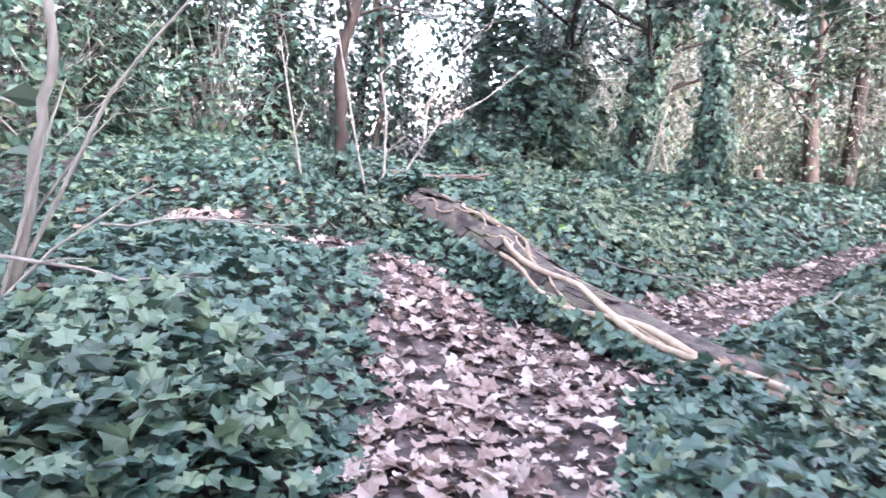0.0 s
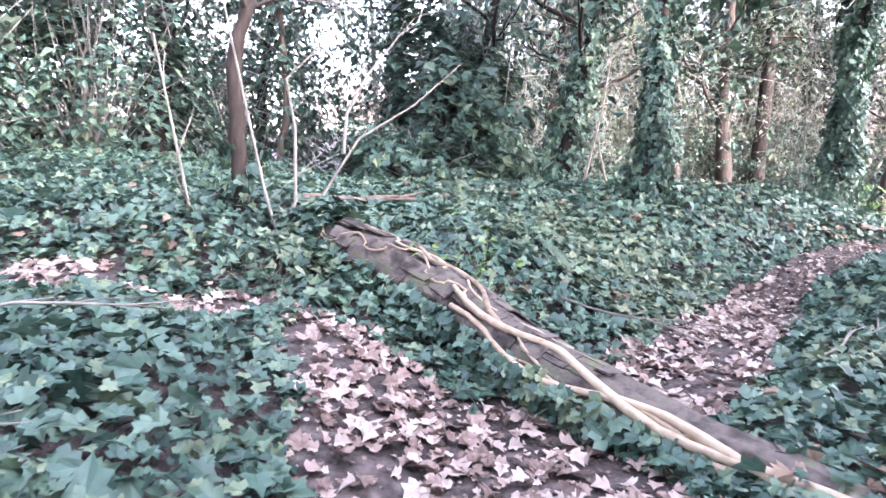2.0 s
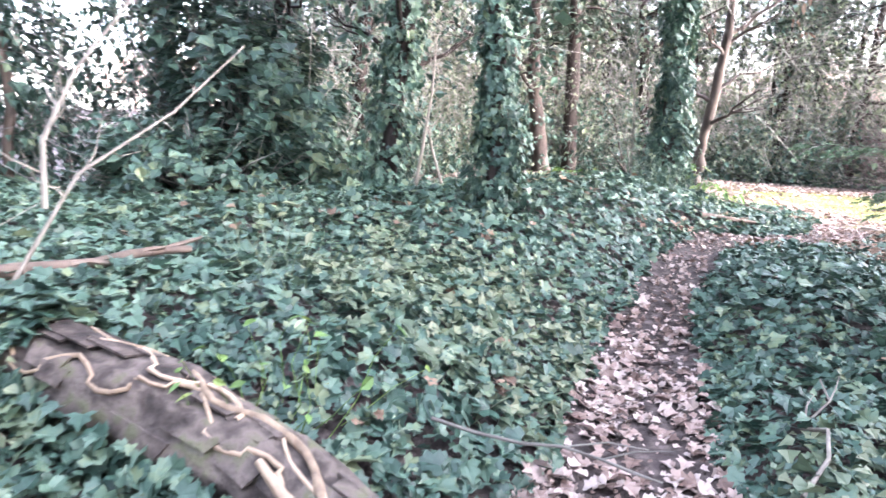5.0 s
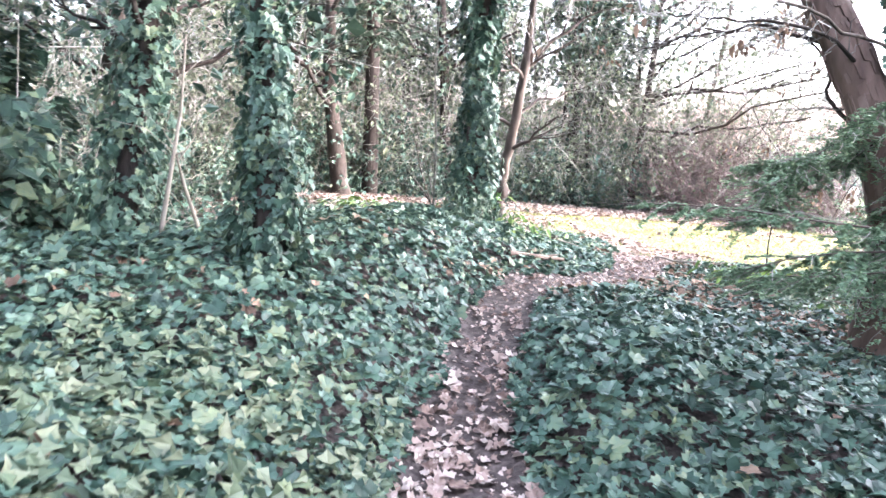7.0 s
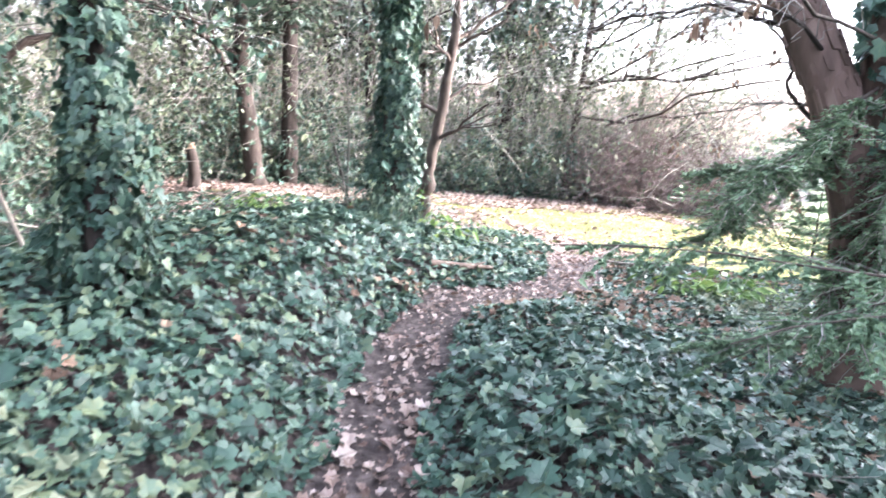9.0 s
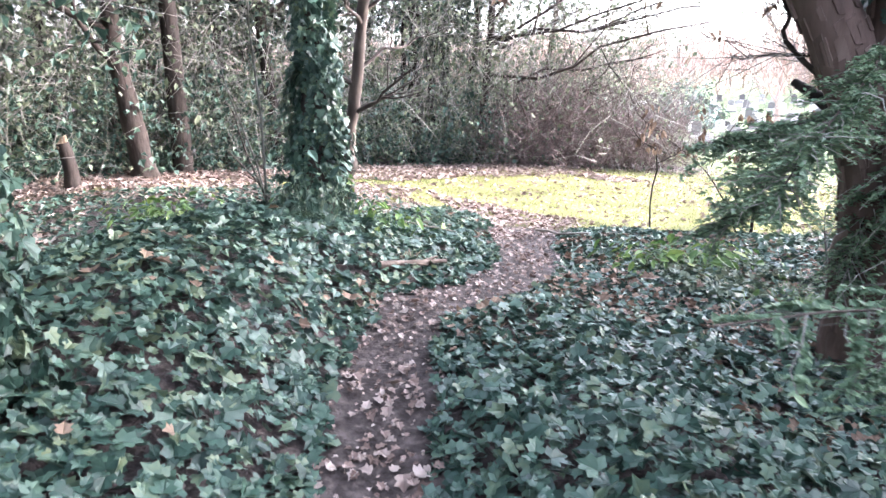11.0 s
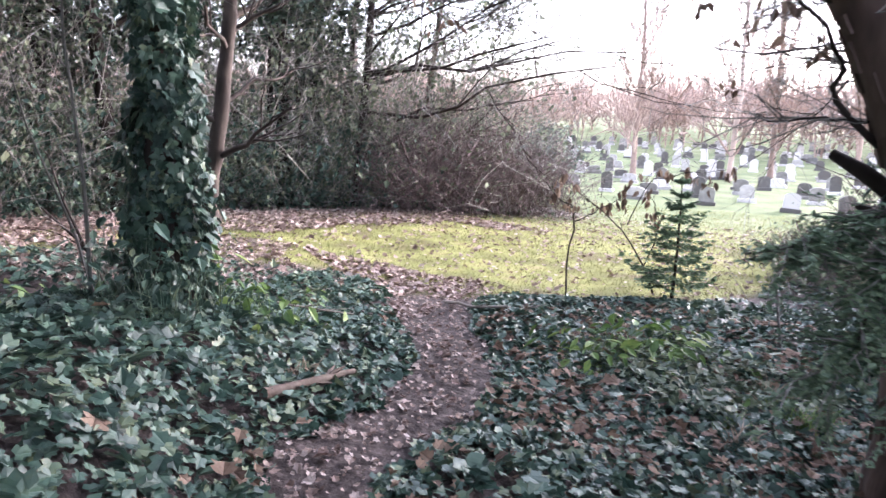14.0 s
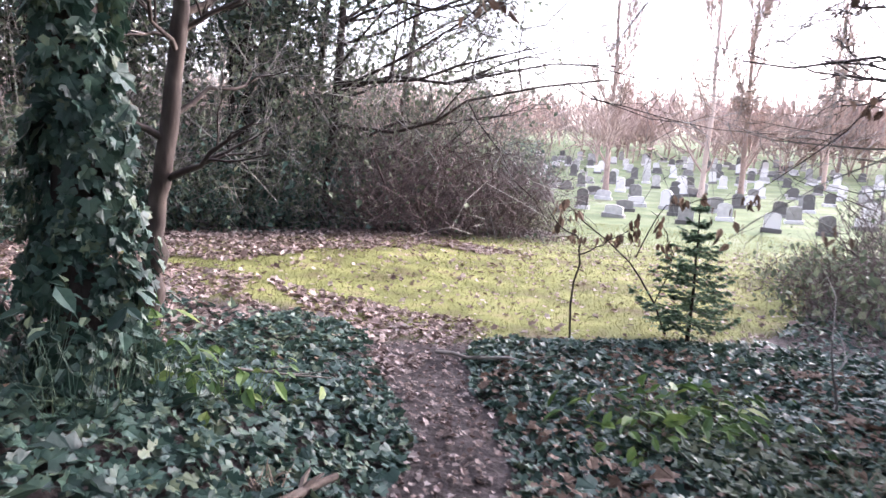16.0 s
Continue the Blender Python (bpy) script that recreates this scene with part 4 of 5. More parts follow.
def grass_tuft(seed, base, n, height, mat, label):
    """A loose tuft of long arching blades."""
    rng = np.random.default_rng(seed)
    x, y = base
    root = thing("grass_tuft", (x, y, land1(x, y)), label, "grass")
    for _ in range(n):
        a, h = rng.uniform(0, 2 * math.pi), height * rng.uniform(0.55, 1.1)
        out, side = np.array([math.cos(a), math.sin(a), 0]), np.array([-math.sin(a), math.cos(a), 0])
        p0 = np.array([*rng.normal(0, 0.05, 2), 0.0])
        reach = h * rng.uniform(0.3, 0.9)
        rows = []
        for t in (0, 0.35, 0.7, 1.0):
            c = p0 + out * reach * t * t + [0, 0, h * (t - 0.35 * t * t)]
            w = 0.007 * (1.05 - t)
            rows += [c - side * w, c + side * w + [0, 0, 0.002]]
        piece("blade", np.array(rows), np.array([(0, 1, 3, 2), (2, 3, 5, 4), (4, 5, 7, 6)]), mat, root)
    return root


for i, (x, y, n, h) in enumerate([(7.16, 5.0, 46, 0.3), (7.3, 5.15, 30, 0.24), (7.9, 5.85, 40, 0.24), (8.15, 6.15, 40, 0.22), (7.0, 5.4, 24, 0.2)]):
    grass_tuft(740 + i, (x, y), n, h, IVY_FRESH, "tuft of long green grass among low ivy")
for i, (x, y, n, h) in enumerate([(7.6, 5.13, 50, 0.22), (6.75, 5.35, 40, 0.2), (6.05, 7.72, 34, 0.16)]):
    grass_tuft(750 + i, (x, y), n, h, VINE_WOOD, "bunch of pale dead fern stalks lying in the ivy")

# ---- conifer and hazel saplings at the grass edge ----


def conifer(seed, base, height, label, mat=None):
    """A young spruce: whorls of nearly level boughs, each with a flat fan of needled twigs."""
    rng = np.random.default_rng(seed)
    x, y = base
    root = thing("conifer_sapling", (x, y, land1(x, y) - 0.03), label, "conifer")
    v, f = tube(bent(rng, (0, 0, 0), (0.03, 0.02, height), 8, 0.01), np.linspace(0.022, 0.004, 8), 7)
    piece("trunk", v, f, BARK_DARK, root, smooth=True)
    z = 0.16 * height
    while z < 0.97 * height:
        n = rng.integers(4, 7)
        turn = rng.uniform(0, 6)
        for k in range(n):
            a = turn + k * 2 * math.pi / n + rng.normal(0, 0.2)
            ln = ((height - z) * 0.52 + 0.05) * rng.uniform(0.65, 1.1)
            out = np.array([math.cos(a), math.sin(a), 0.0])
            tipz = rng.uniform(-0.05, 0.25)
            line = np.array([out * ln * q + [0, 0, z + ln * (tipz * q + 0.18 * q * q - 0.12 * math.sin(3.1 * q))] for q in np.linspace(0, 1, 6)])
            bough = piece("bough", *tube(line, np.linspace(0.006, 0.002, 6), 5), TWIG, root)
            side = np.array([-out[1], out[0], 0.0])
            a_, b_ = [line[0]], [line[-1]]
            for q in np.arange(0.18, 1.0, 0.09 / max(ln, 0.2)):
                m = min(int(q * 5), 4)
                p0 = line[m] + (line[m + 1] - line[m]) * (q * 5 - m)
                for sg in (-1, 1):
                    a_.append(p0)
                    b_.append(p0 + (out * 0.75 + side * sg * 0.75 + [0, 0, rng.normal(0, 0.12)]) * ln * (1.05 - q) * rng.uniform(0.3, 0.55))
            v, f, mid = brush(rng, a_, b_, 0.002, 0.03, 4)
            at = (mid[:, :-1, None] + (mid[:, 1:] - mid[:, :-1])[:, :, None] * np.linspace(0, 0.9, 4)[None, None, :, None]).reshape(-1, 3)
            way = np.repeat((mid[:, 1:] - mid[:, :-1]).reshape(-1, 3), 4, axis=0)
            at, way = np.repeat(at, 2, axis=0), np.repeat(way, 2, axis=0)
            way /= np.linalg.norm(way, axis=1)[:, None] + 1e-9
            cross = np.cross(way, [0, 0, 1.0]) * np.tile([-1.0, 1.0], len(way) // 2)[:, None]
            piece("needles", *leaves(rng, at, np.tile([0, 0, 1.0], (len(at), 1)), 0.052, "oval", 0.4, (way + cross) * 4), mat or NEEDLE_LIGHT, bough)
        z += rng.uniform(0.09, 0.13) * (0.6 + 0.5 * height)
    return root


conifer(61, (10.7, 5.95), 1.45, "young green conifer sapling at the grass edge")
conifer(62, (8.6, 4.3), 1.0, "young dark conifer among low ivy", NEEDLE)


def hazel(seed, base, lines, clusters, label):
    """A thin bare hazel: bent stems, side twigs and bunches of withered leaves hanging from them."""
    rng = np.random.default_rng(seed)
    x, y = base
    root = thing("hazel_sapling", (x, y, land1(x, y) - 0.03), label, "sapling")
    for pts, r, bunches in lines:
        p = np.asarray(pts, float)
        t, fine = np.linspace(0, 1, len(p)), np.linspace(0, 1, 12)
        line = np.column_stack([np.interp(fine, t, p[:, i]) for i in range(3)]) + rng.normal(0, 0.008, (12, 3))
        stem_ = piece("stem", *tube(line, np.linspace(r, r * 0.35, 12), 7), BARK_DARK, root, smooth=True)
        a_, b_ = [], []
        for _ in range(8):
            k = rng.integers(4, 11)
            w = (line[k + 1] - line[k]) / np.linalg.norm(line[k + 1] - line[k]) + rng.normal(0, 0.6, 3)
            a_.append(line[k])
            b_.append(line[k] + w * rng.uniform(0.06, 0.2))
        v, f, _ = brush(rng, a_, b_, 0.003, 0.08)
        piece("spray", v, f, BARK_DARK, stem_)
        if bunches:
            k = rng.integers(5, 12, bunches)
            c = np.repeat(line[k] + rng.normal(0, 0.05, (bunches, 3)), clusters, axis=0)
            c = c + rng.normal(0, 0.022, c.shape) - [0, 0, 0.045]
            piece("dead_foliage", *leaves(rng, c, rng.normal(0, 1, c.shape) * [1, 1, 0.15], 0.095 * rng.lognormal(0, 0.2, len(c)), "oval", 0.2, (0, 0, -3)), BROWN_LEAF, stem_, "brown withered leaves still hanging")
    return root


hazel(63, (10.22, 7.02), [([(0, 0, 0), (-0.01, 0.04, 0.43), (0.0, -0.02, 0.9), (0.0, 0.0, 1.07), (-0.02, 0.17, 1.14), (-0.05, 0.31, 1.31)], 0.012, 5),
                          ([(0.0, -0.02, 0.9), (0.03, -0.2, 1.0), (0.06, -0.38, 1.12), (0.07, -0.51, 1.21)], 0.007, 7)], 3, "thin dark hazel sapling with withered leaves at the grass edge")
hazel(64, (10.88, 6.14), [([(0, 0, 0), (0, 0.15, 0.37), (0, 0.37, 0.69), (-0.01, 0.6, 0.92), (-0.01, 0.91, 1.14), (-0.01, 1.17, 1.34)], 0.012, 9),
                          ([(0, 0.15, 0.37), (0.02, 0.01, 0.85), (0.05, 0.1, 1.1), (0, 0.27, 1.31)], 0.007, 8),
                          ([(0, 0.38, 0.81), (0, 0.16, 1.35), (0, -0.22, 1.46), (0.01, -0.59, 1.51)], 0.007, 12)], 3, "leaning hazel sapling with bunches of withered brown leaves")


def leafy_sapling(seed, base, height, label):
    """A thin bare stem with a few dead leaves still hanging."""
    rng = np.random.default_rng(seed)
    x, y = base
    root = thing("thin_sapling", (x, y, land1(x, y) - 0.03), label, "sapling")
    line = bent(rng, (0, 0, 0), (0.12, 0.05, height), 8, 0.05)
    piece("trunk", *tube(line, np.linspace(0.014, 0.004, 8), 6), TWIG, root, smooth=True)
    a_, b_ = [], []
    for k in range(11):
        i = rng.integers(2, 8)
        a_.append(line[i])
        b_.append(line[i] + np.array([rng.normal(0, 0.3), rng.normal(0, 0.3), rng.uniform(0.02, 0.25)]))
    v, f, mid = brush(rng, a_, b_, 0.005, 0.1)
    piece("spray", v, f, TWIG, root)
    return root


leafy_sapling(65, (8.9, 5.0), 0.6, "thin bare sapling among low ivy")

# ---- yew boughs hanging from the forked tree ----


def yew_bough(seed, start, end, spread, n):
    rng = np.random.default_rng(seed)
    root = thing("yew_bough", start, "drooping dark green yew bough with flat sprays of needles", "conifer")
    s, e = np.zeros(3), np.array(end) - np.array(start)
    line = bent(rng, s, e, 7, 0.04)
    piece("bough", *tube(line, np.linspace(0.012, 0.004, 7), 6), BARK_DARK, root, smooth=True)
    a_, b_, at, dn = [], [], [], []
    for _ in range(n):
        t = rng.uniform(0.15, 1) * 6
        k = min(int(t), 5)
        p0 = line[k] + (line[k + 1] - line[k]) * (t - k)
        w = e / np.linalg.norm(e) * 0.7 + rng.normal(0, 0.7, 3) * np.array([1, 1, 0.35]) + [0, 0, -0.15]
        p1 = p0 + w * spread * rng.uniform(0.4, 1)
        a_.append(p0)
        b_.append(p1)
        for _ in range(34):
            q = rng.uniform(0.1, 1)
            at.append(p0 + (p1 - p0) * q + rng.normal(0, 0.008, 3))
            dn.append(w + np.cross(w, (0, 0, 1)) * rng.choice([-0.8, 0.8]))
    v, f, _ = brush(rng, a_, b_, 0.004, 0.05)
    piece("spray", v, f, TWIG, root)
    piece("needles", *leaves(rng, at, np.tile([0, 0, 1.0], (len(at), 1)), 0.034, "oval", 0.3, np.array(dn)), NEEDLE_LIGHT, root)
    return root


yew_bough(71, (6.4, 4.68, 2.1), (4.93, 4.95, 1.42), 0.26, 130)
yew_bough(73, (6.4, 4.6, 2.3), (6.0, 4.5, 1.3), 0.32, 90)
yew_bough(74, (6.4, 4.7, 1.9), (5.35, 5.25, 1.15), 0.28, 120)
yew_bough(75, (6.4, 4.62, 1.5), (6.15, 4.75, 0.75), 0.3, 70)
yew_bough(76, (6.4, 4.7, 1.7), (5.55, 5.4, 1.5), 0.25, 80)
yew_bough(77, (6.4, 4.55, 1.6), (5.9, 4.35, 0.7), 0.34, 90)


def yew_sapling(seed, base, tips):
    """A low yew whose long boughs reach out beside the path."""
    rng = np.random.default_rng(seed)
    x, y = base
    z = land1(x, y)
    root = thing("yew_sapling", (x, y, z - 0.03), "low yew with long thin boughs reaching out over the ivy", "conifer")
    piece("trunk", *tube([(0, 0, 0), (-0.02, 0.02, 0.6), (-0.05, 0.03, 1.2), (-0.04, 0.03, 1.7)], [0.04, 0.034, 0.028, 0.016], 8), BARK_DARK, root, smooth=True)
    for tip in tips:
        s, e = np.array([-0.04, 0.03, rng.uniform(0.9, 1.5)]), np.array(tip) - np.array([x, y, z - 0.03])
        line = bent(rng, s, e, 9, 0.03)
        bough = piece("bough", *tube(line, np.linspace(0.007, 0.002, 9), 6), STEM_BROWN, root, "thin bough", True)
        way = (e - s) / np.linalg.norm(e - s)
        a_, b_, at, dn = [], [], [], []
        for _ in range(64):
            t = rng.uniform(0.1, 0.97) * 8
            k = min(int(t), 7)
            p0 = line[k] + (line[k + 1] - line[k]) * (t - k)
            w = way * 0.8 + np.cross(way, (0, 0, 1)) * rng.choice([-0.8, 0.8]) + rng.normal(0, 0.2, 3) + [0, 0, -0.3]
            p1 = p0 + w * rng.uniform(0.08, 0.26)
            a_.append(p0)
            b_.append(p1)
            for q in rng.uniform(0.05, 1, 28):
                at.append(p0 + (p1 - p0) * q)
                dn.append(w + np.cross(w, (0, 0, 1)) * rng.choice([-0.9, 0.9]))
        v, f, _ = brush(rng, a_, b_, 0.0025, 0.05)
        piece("spray", v, f, TWIG, bough)
        piece("needles", *leaves(rng, at, np.tile([0, 0, 1.0], (len(at), 1)), 0.034, "oval", 0.35, np.array(dn)), NEEDLE_LIGHT, bough)
    return root


yew_sapling(78, (4.7, 3.35), [(3.14, 4.69, 1.42), (3.35, 4.35, 1.22), (3.75, 4.55, 1.05), (4.2, 4.6, 1.0)])

# ---- ivy-smothered thicket and the wood behind ----


def ivy_mound(name, seed, base, size, n, leaf, label):
    rng = np.random.default_rng(seed)
    x, y = base
    root = thing(name, (x, y, land1(x, y) - 0.05), label, "shrub")
    d = rng.normal(0, 1, (n, 3))
    d[:, 2] = np.abs(d[:, 2])
    d /= np.linalg.norm(d, axis=1)[:, None]
    lump = 1 + 0.22 * np.sin(4 * d[:, 0] + 5 * d[:, 2] + seed) + 0.16 * np.sin(9 * d[:, 1] + 7 * d[:, 2]) + 0.1 * np.sin(17 * d[:, 0] - 13 * d[:, 2])
    at = d * np.array(size) * (lump * rng.uniform(0.78, 1.02, n))[:, None]
    piece("foliage", *leaves(rng, at, d + [0, 0, 1.1], leaf * rng.lognormal(0, 0.3, n), "kite", 0.45, (0, 0, -1)), IVY, root)
    m = 90
    e = rng.normal(0, 1, (m, 3))
    e[:, 2] = np.abs(e[:, 2]) + 0.2
    e /= np.linalg.norm(e, axis=1)[:, None]
    v, f, _ = brush(rng, e * 0.05, e * np.array(size) * 1.08, 0.012, 0.06)
    piece("brushwood", v, f, TWIG, root)
    return root


ivy_mound("ivy_thicket", 81, (1.35, 10.3), (1.35, 1.1, 2.7), 9500, 0.125, "tall shrub smothered in blue-green ivy")
ivy_mound("ivy_thicket", 82, (0.75, 9.4), (1.2, 0.9, 0.95), 3500, 0.11, "tall shrub smothered in blue-green ivy")
ivy_mound("ivy_thicket", 83, (-5.3, 8.3), (1.6, 1.6, 3.6), 7000, 0.11, "dark evergreen thicket behind the ivy bank")
ivy_mound("ivy_thicket", 96, (-7.2, 6.0), (1.6, 1.6, 3.8), 4500, 0.13, "dark evergreen thicket behind the ivy bank")
ivy_mound("ivy_thicket", 97, (-2.2, 12.6), (1.5, 1.2, 3.6), 3500, 0.13, "dark evergreen thicket behind the ivy bank")
ivy_mound("ivy_thicket", 84, (-3.7, 10.6), (1.5, 1.3, 2.8), 5000, 0.11, "dark evergreen thicket behind the ivy bank")

# Out-of-view thickets, added to keep the low sun off the near ivy.
for i, (x, y, s) in enumerate([(10.4, 0.9, 1.9), (7.6, 0.2, 1.7), (4.6, -0.9, 1.7), (12.9, 0.5, 1.9), (14.0, -0.9, 1.7), (1.4, -2.4, 1.6)]):
    ivy_mound("ivy_thicket", 86 + i, (x, y), (s, s, 5.2), 7000, 0.2, "tall dark evergreen thicket added out of view to block the sun")

WOOD_LABEL = "tall slender woodland tree, bare above with ivy on its trunk"


def wood_tree(seed, x, y, big=False):
    rng = np.random.default_rng(seed)
    h = rng.uniform(7, 12)
    r = rng.uniform(0.05, 0.11) if not big else rng.uniform(0.14, 0.2)
    return tree("woodland_tree", seed, (x, y), stem(rng, h, rng.normal(0, 0.05, 2)), np.linspace(r, r * 0.25, 8), BARK if seed % 2 else BARK_DARK, WOOD_LABEL, sides=7,
                n_limbs=9, lo=0.22, length=2.2, rise=0.5, ivy_n=int(rng.uniform(250, 1100)), ivy_spread=0.16 + r, ivy_size=0.12, group="woodland trees", ivy_kind="small",
                leaf_n=int(rng.choice([200, 700, 1500])), leaf_mat=IVY if seed % 3 else HAZE_LEAF, leaf_size=0.13, twig_min=0.005)


wood_tree(100, -2.9, 11.0, True)
wood_tree(101, 0.35, 12.0, True)
wood_tree(102, 3.6, 13.0, True)
wood_tree(112, 8.4, 15.0, True)
wood_tree(114, 11.6, 15.2, True)
k = 103
for i in [0, 1, 2, 3, 4, 5, 6, 7, 8, 10, 12, 13, 14]:
    wood_tree(k + i, R.uniform(-11, 3.5), R.uniform(10.5, 20))
k = 180
for i in range(5):
    wood_tree(k + i, R.uniform(-10, -5), R.uniform(1.5, 8))
k = 130
for i in range(38):
    x = R.uniform(2.5, 18.0)
    wood_tree(k + i, x, float(wood_edge(x)) + R.uniform(0.8, 8))
# Unseen trees behind the start, added to close the wood and block sun.
for i in range(16):
    wood_tree(220 + i, R.uniform(-4, 11), R.uniform(-9, -2.5), True)


def evergreen(seed, x, y, height, spread, n, leaf=0.26, lo=0.12):
    """A tall dark evergreen: a straight trunk, drooping boughs and hanging sprays."""
    rng = np.random.default_rng(seed)
    root = thing("evergreen_tree", (x, y, land1(x, y) - 0.05), "tall dark evergreen tree with drooping sprays", "tree", "evergreen trees")
    line = stem(rng, height, rng.normal(0, 0.02, 2), 0.01)
    piece("trunk", *tube(line, np.linspace(0.19, 0.04, 8), 9), BARK_DARK, root, smooth=True)
    boughs, at, way = [], [], []
    for _ in range(int(height * 6)):
        t = rng.uniform(lo, 0.98)
        c = np.array([np.interp(t, np.linspace(0, 1, 8), line[:, i]) for i in range(3)])
        a = rng.uniform(0, 2 * np.pi)
        ln = spread * (1.1 - t) ** 0.6 * rng.uniform(0.5, 1.15)
        out = np.array([math.cos(a), math.sin(a), rng.uniform(-0.1, 0.35)])
        q = np.array([c + out * ln * u + [0, 0, -0.3 * ln * u * u] for u in np.linspace(0, 1, 5)])
        boughs.append(tube(q, np.linspace(0.028, 0.006, 5), 4, False))
        m = int(n / (height * 6))
        u = rng.uniform(0.15, 1.0, m) ** 0.8 * 3.99
        k = u.astype(int)
        at.append(q[k] + (q[k + 1] - q[k]) * (u - k)[:, None] + rng.normal(0, 0.17, (m, 3)) * [1, 1, 0.8] - [0, 0, 0.08])
        way.append(np.tile(out * 0.7 + [0, 0, -0.6], (m, 1)))
    piece("crown", *joined(boughs), BARK_DARK, root)
    at, way = np.vstack(at), np.vstack(way)
    piece("foliage", *leaves(rng, at, np.tile([0, 0, 0.8], (len(at), 1)), leaf * rng.lognormal(0, 0.3, len(at)), "kite", 0.5, way * 2), FIR, root)
    return root


for i, (x, y, h, sp, n) in enumerate([(14.9, 14.2, 9.5, 2.0, 4200), (13.2, 15.6, 10.0, 1.9, 3600), (11.2, 16.6, 10.5, 2.0, 3000), (8.0, 17.2, 10.0, 2.0, 2600), (9.4, 15.4, 10.0, 1.8, 2800), (16.6, 14.4, 8.0, 1.8, 2800)]):
    evergreen(820 + i, x, y, h, sp, n, 0.15, 0.3)
# Dark ring behind and left, mostly unseen, added to cut down sky light.
for i, (x, y) in enumerate([(-5.2, 2.6), (-6.6, 9.8), (-7.6, -0.8), (-4.2, -4.2), (-0.6, -5.2), (3.4, -5.0), (7.6, -4.4), (-5.6, 11.6), (-9.2, 5.2)]):
    evergreen(840 + i, x, y, 11.0, 2.7, 4200, 0.24, 0.10)


def undergrowth(seed, n, place, h_lo, h_hi, mat, leafy, label, r=0.006, name="undergrowth", leaf_mat=None):
    """A thicket of thin upright and arching twigs with scattered small leaves."""
    rng = np.random.default_rng(seed)
    x, y = place(rng, n)
    z = land(x, y)
    foot = np.column_stack([x, y, z])
    ln = rng.uniform(h_lo, h_hi, n)
    w = np.column_stack([rng.normal(0, 0.75, n), rng.normal(0, 0.75, n), rng.normal(0.8, 0.5, n)])
    start = foot + np.column_stack([np.zeros(n), np.zeros(n), rng.uniform(0, 0.95, n) * ln])
    tip = start + w * (np.minimum(ln, 3.0) * rng.uniform(0.25, 0.6, n))[:, None]
    v, f, mid = brush(rng, start, tip, r * rng.lognormal(0, 0.4, n), 0.2, 3)
    ob = tagged(new(name, fast_mesh(name, v, f, mat)), label, "undergrowth", kind="stuff")
    if leafy:
        q = mid.reshape(-1, 3)[rng.integers(0, n * 3, leafy)] + rng.normal(0, 0.1, (leafy, 3))
        piece("foliage", *leaves(rng, q, np.tile([0, 0, 0.6], (leafy, 1)), 0.09 * rng.lognormal(0, 0.3, leafy), "kite", 0.8, (0, 0, -1)), leaf_mat or HAZE_LEAF, ob)
    return ob


def back_left(rng, n):
    return rng.uniform(-11, 3.5, n), rng.uniform(11.0, 16, n)


def back_far(rng, n):
    x = rng.uniform(3, 19.3, n)
    return x, wood_edge(x) + 0.3 + rng.gamma(1.5, 1.6, n)


def edge_low(rng, n):
    x = rng.uniform(3, 17.5, n)
    return x, wood_edge(x) + 0.1 + rng.gamma(1.5, 0.6, n)


def left_side(rng, n):
    return rng.uniform(-10, -4, n), rng.uniform(2, 10, n)


def bramble(rng, n):
    a = rng.uniform(0, 2 * np.pi, n)
    q = np.sqrt(rng.uniform(0, 1, n))
    return 17.2 + 2.6 * q * np.cos(a), 1.2 + 2.0 * q * np.sin(a)


undergrowth(201, 3800, back_left, 1.2, 6.0, TWIG, 34000, "tangle of bare twigs and dark evergreen leaves in the wood", leaf_mat=IVY)
undergrowth(202, 12000, back_far, 1.0, 7.5, TWIG, 72000, "grey-green tangle of bare twigs along the wood edge")
undergrowth(203, 1800, left_side, 1.2, 6.0, TWIG, 16000, "tangle of bare twigs and dark evergreen leaves in the wood", leaf_mat=IVY)
undergrowth(204, 2600, bramble, 0.6, 1.5, TWIG_PURPLE, 1200, "low purple-brown bramble thicket at the grass edge", name="bramble_thicket")


undergrowth(206, 1500, edge_low, 0.4, 1.7, TWIG, 20000, "low dark green evergreen growth along the wood edge", leaf_mat=IVY)


def bramble_near(rng, n):
    t = rng.uniform(0, 1, n)
    return 12.2 + 4.6 * t + rng.normal(0, 0.5, n), 4.1 - 0.6 * t + rng.normal(0, 0.45, n)


undergrowth(207, 2400, bramble_near, 0.2, 0.6, TWIG_PURPLE, 1500, "low tangle of purple-brown bramble stems by the grass", name="bramble_thicket", r=0.004)


def hedge_place(rng, n):
    t = rng.uniform(0, 1, n)
    return 15.5 + 3.6 * t + rng.normal(0, 0.4, n), 12.0 - 2.9 * t + rng.normal(0, 0.5, n)


undergrowth(205, 5200, hedge_place, 0.5, 1.9, TWIG_PURPLE, 900, "rounded purple-brown bramble thicket at the grass edge", name="bramble_thicket")



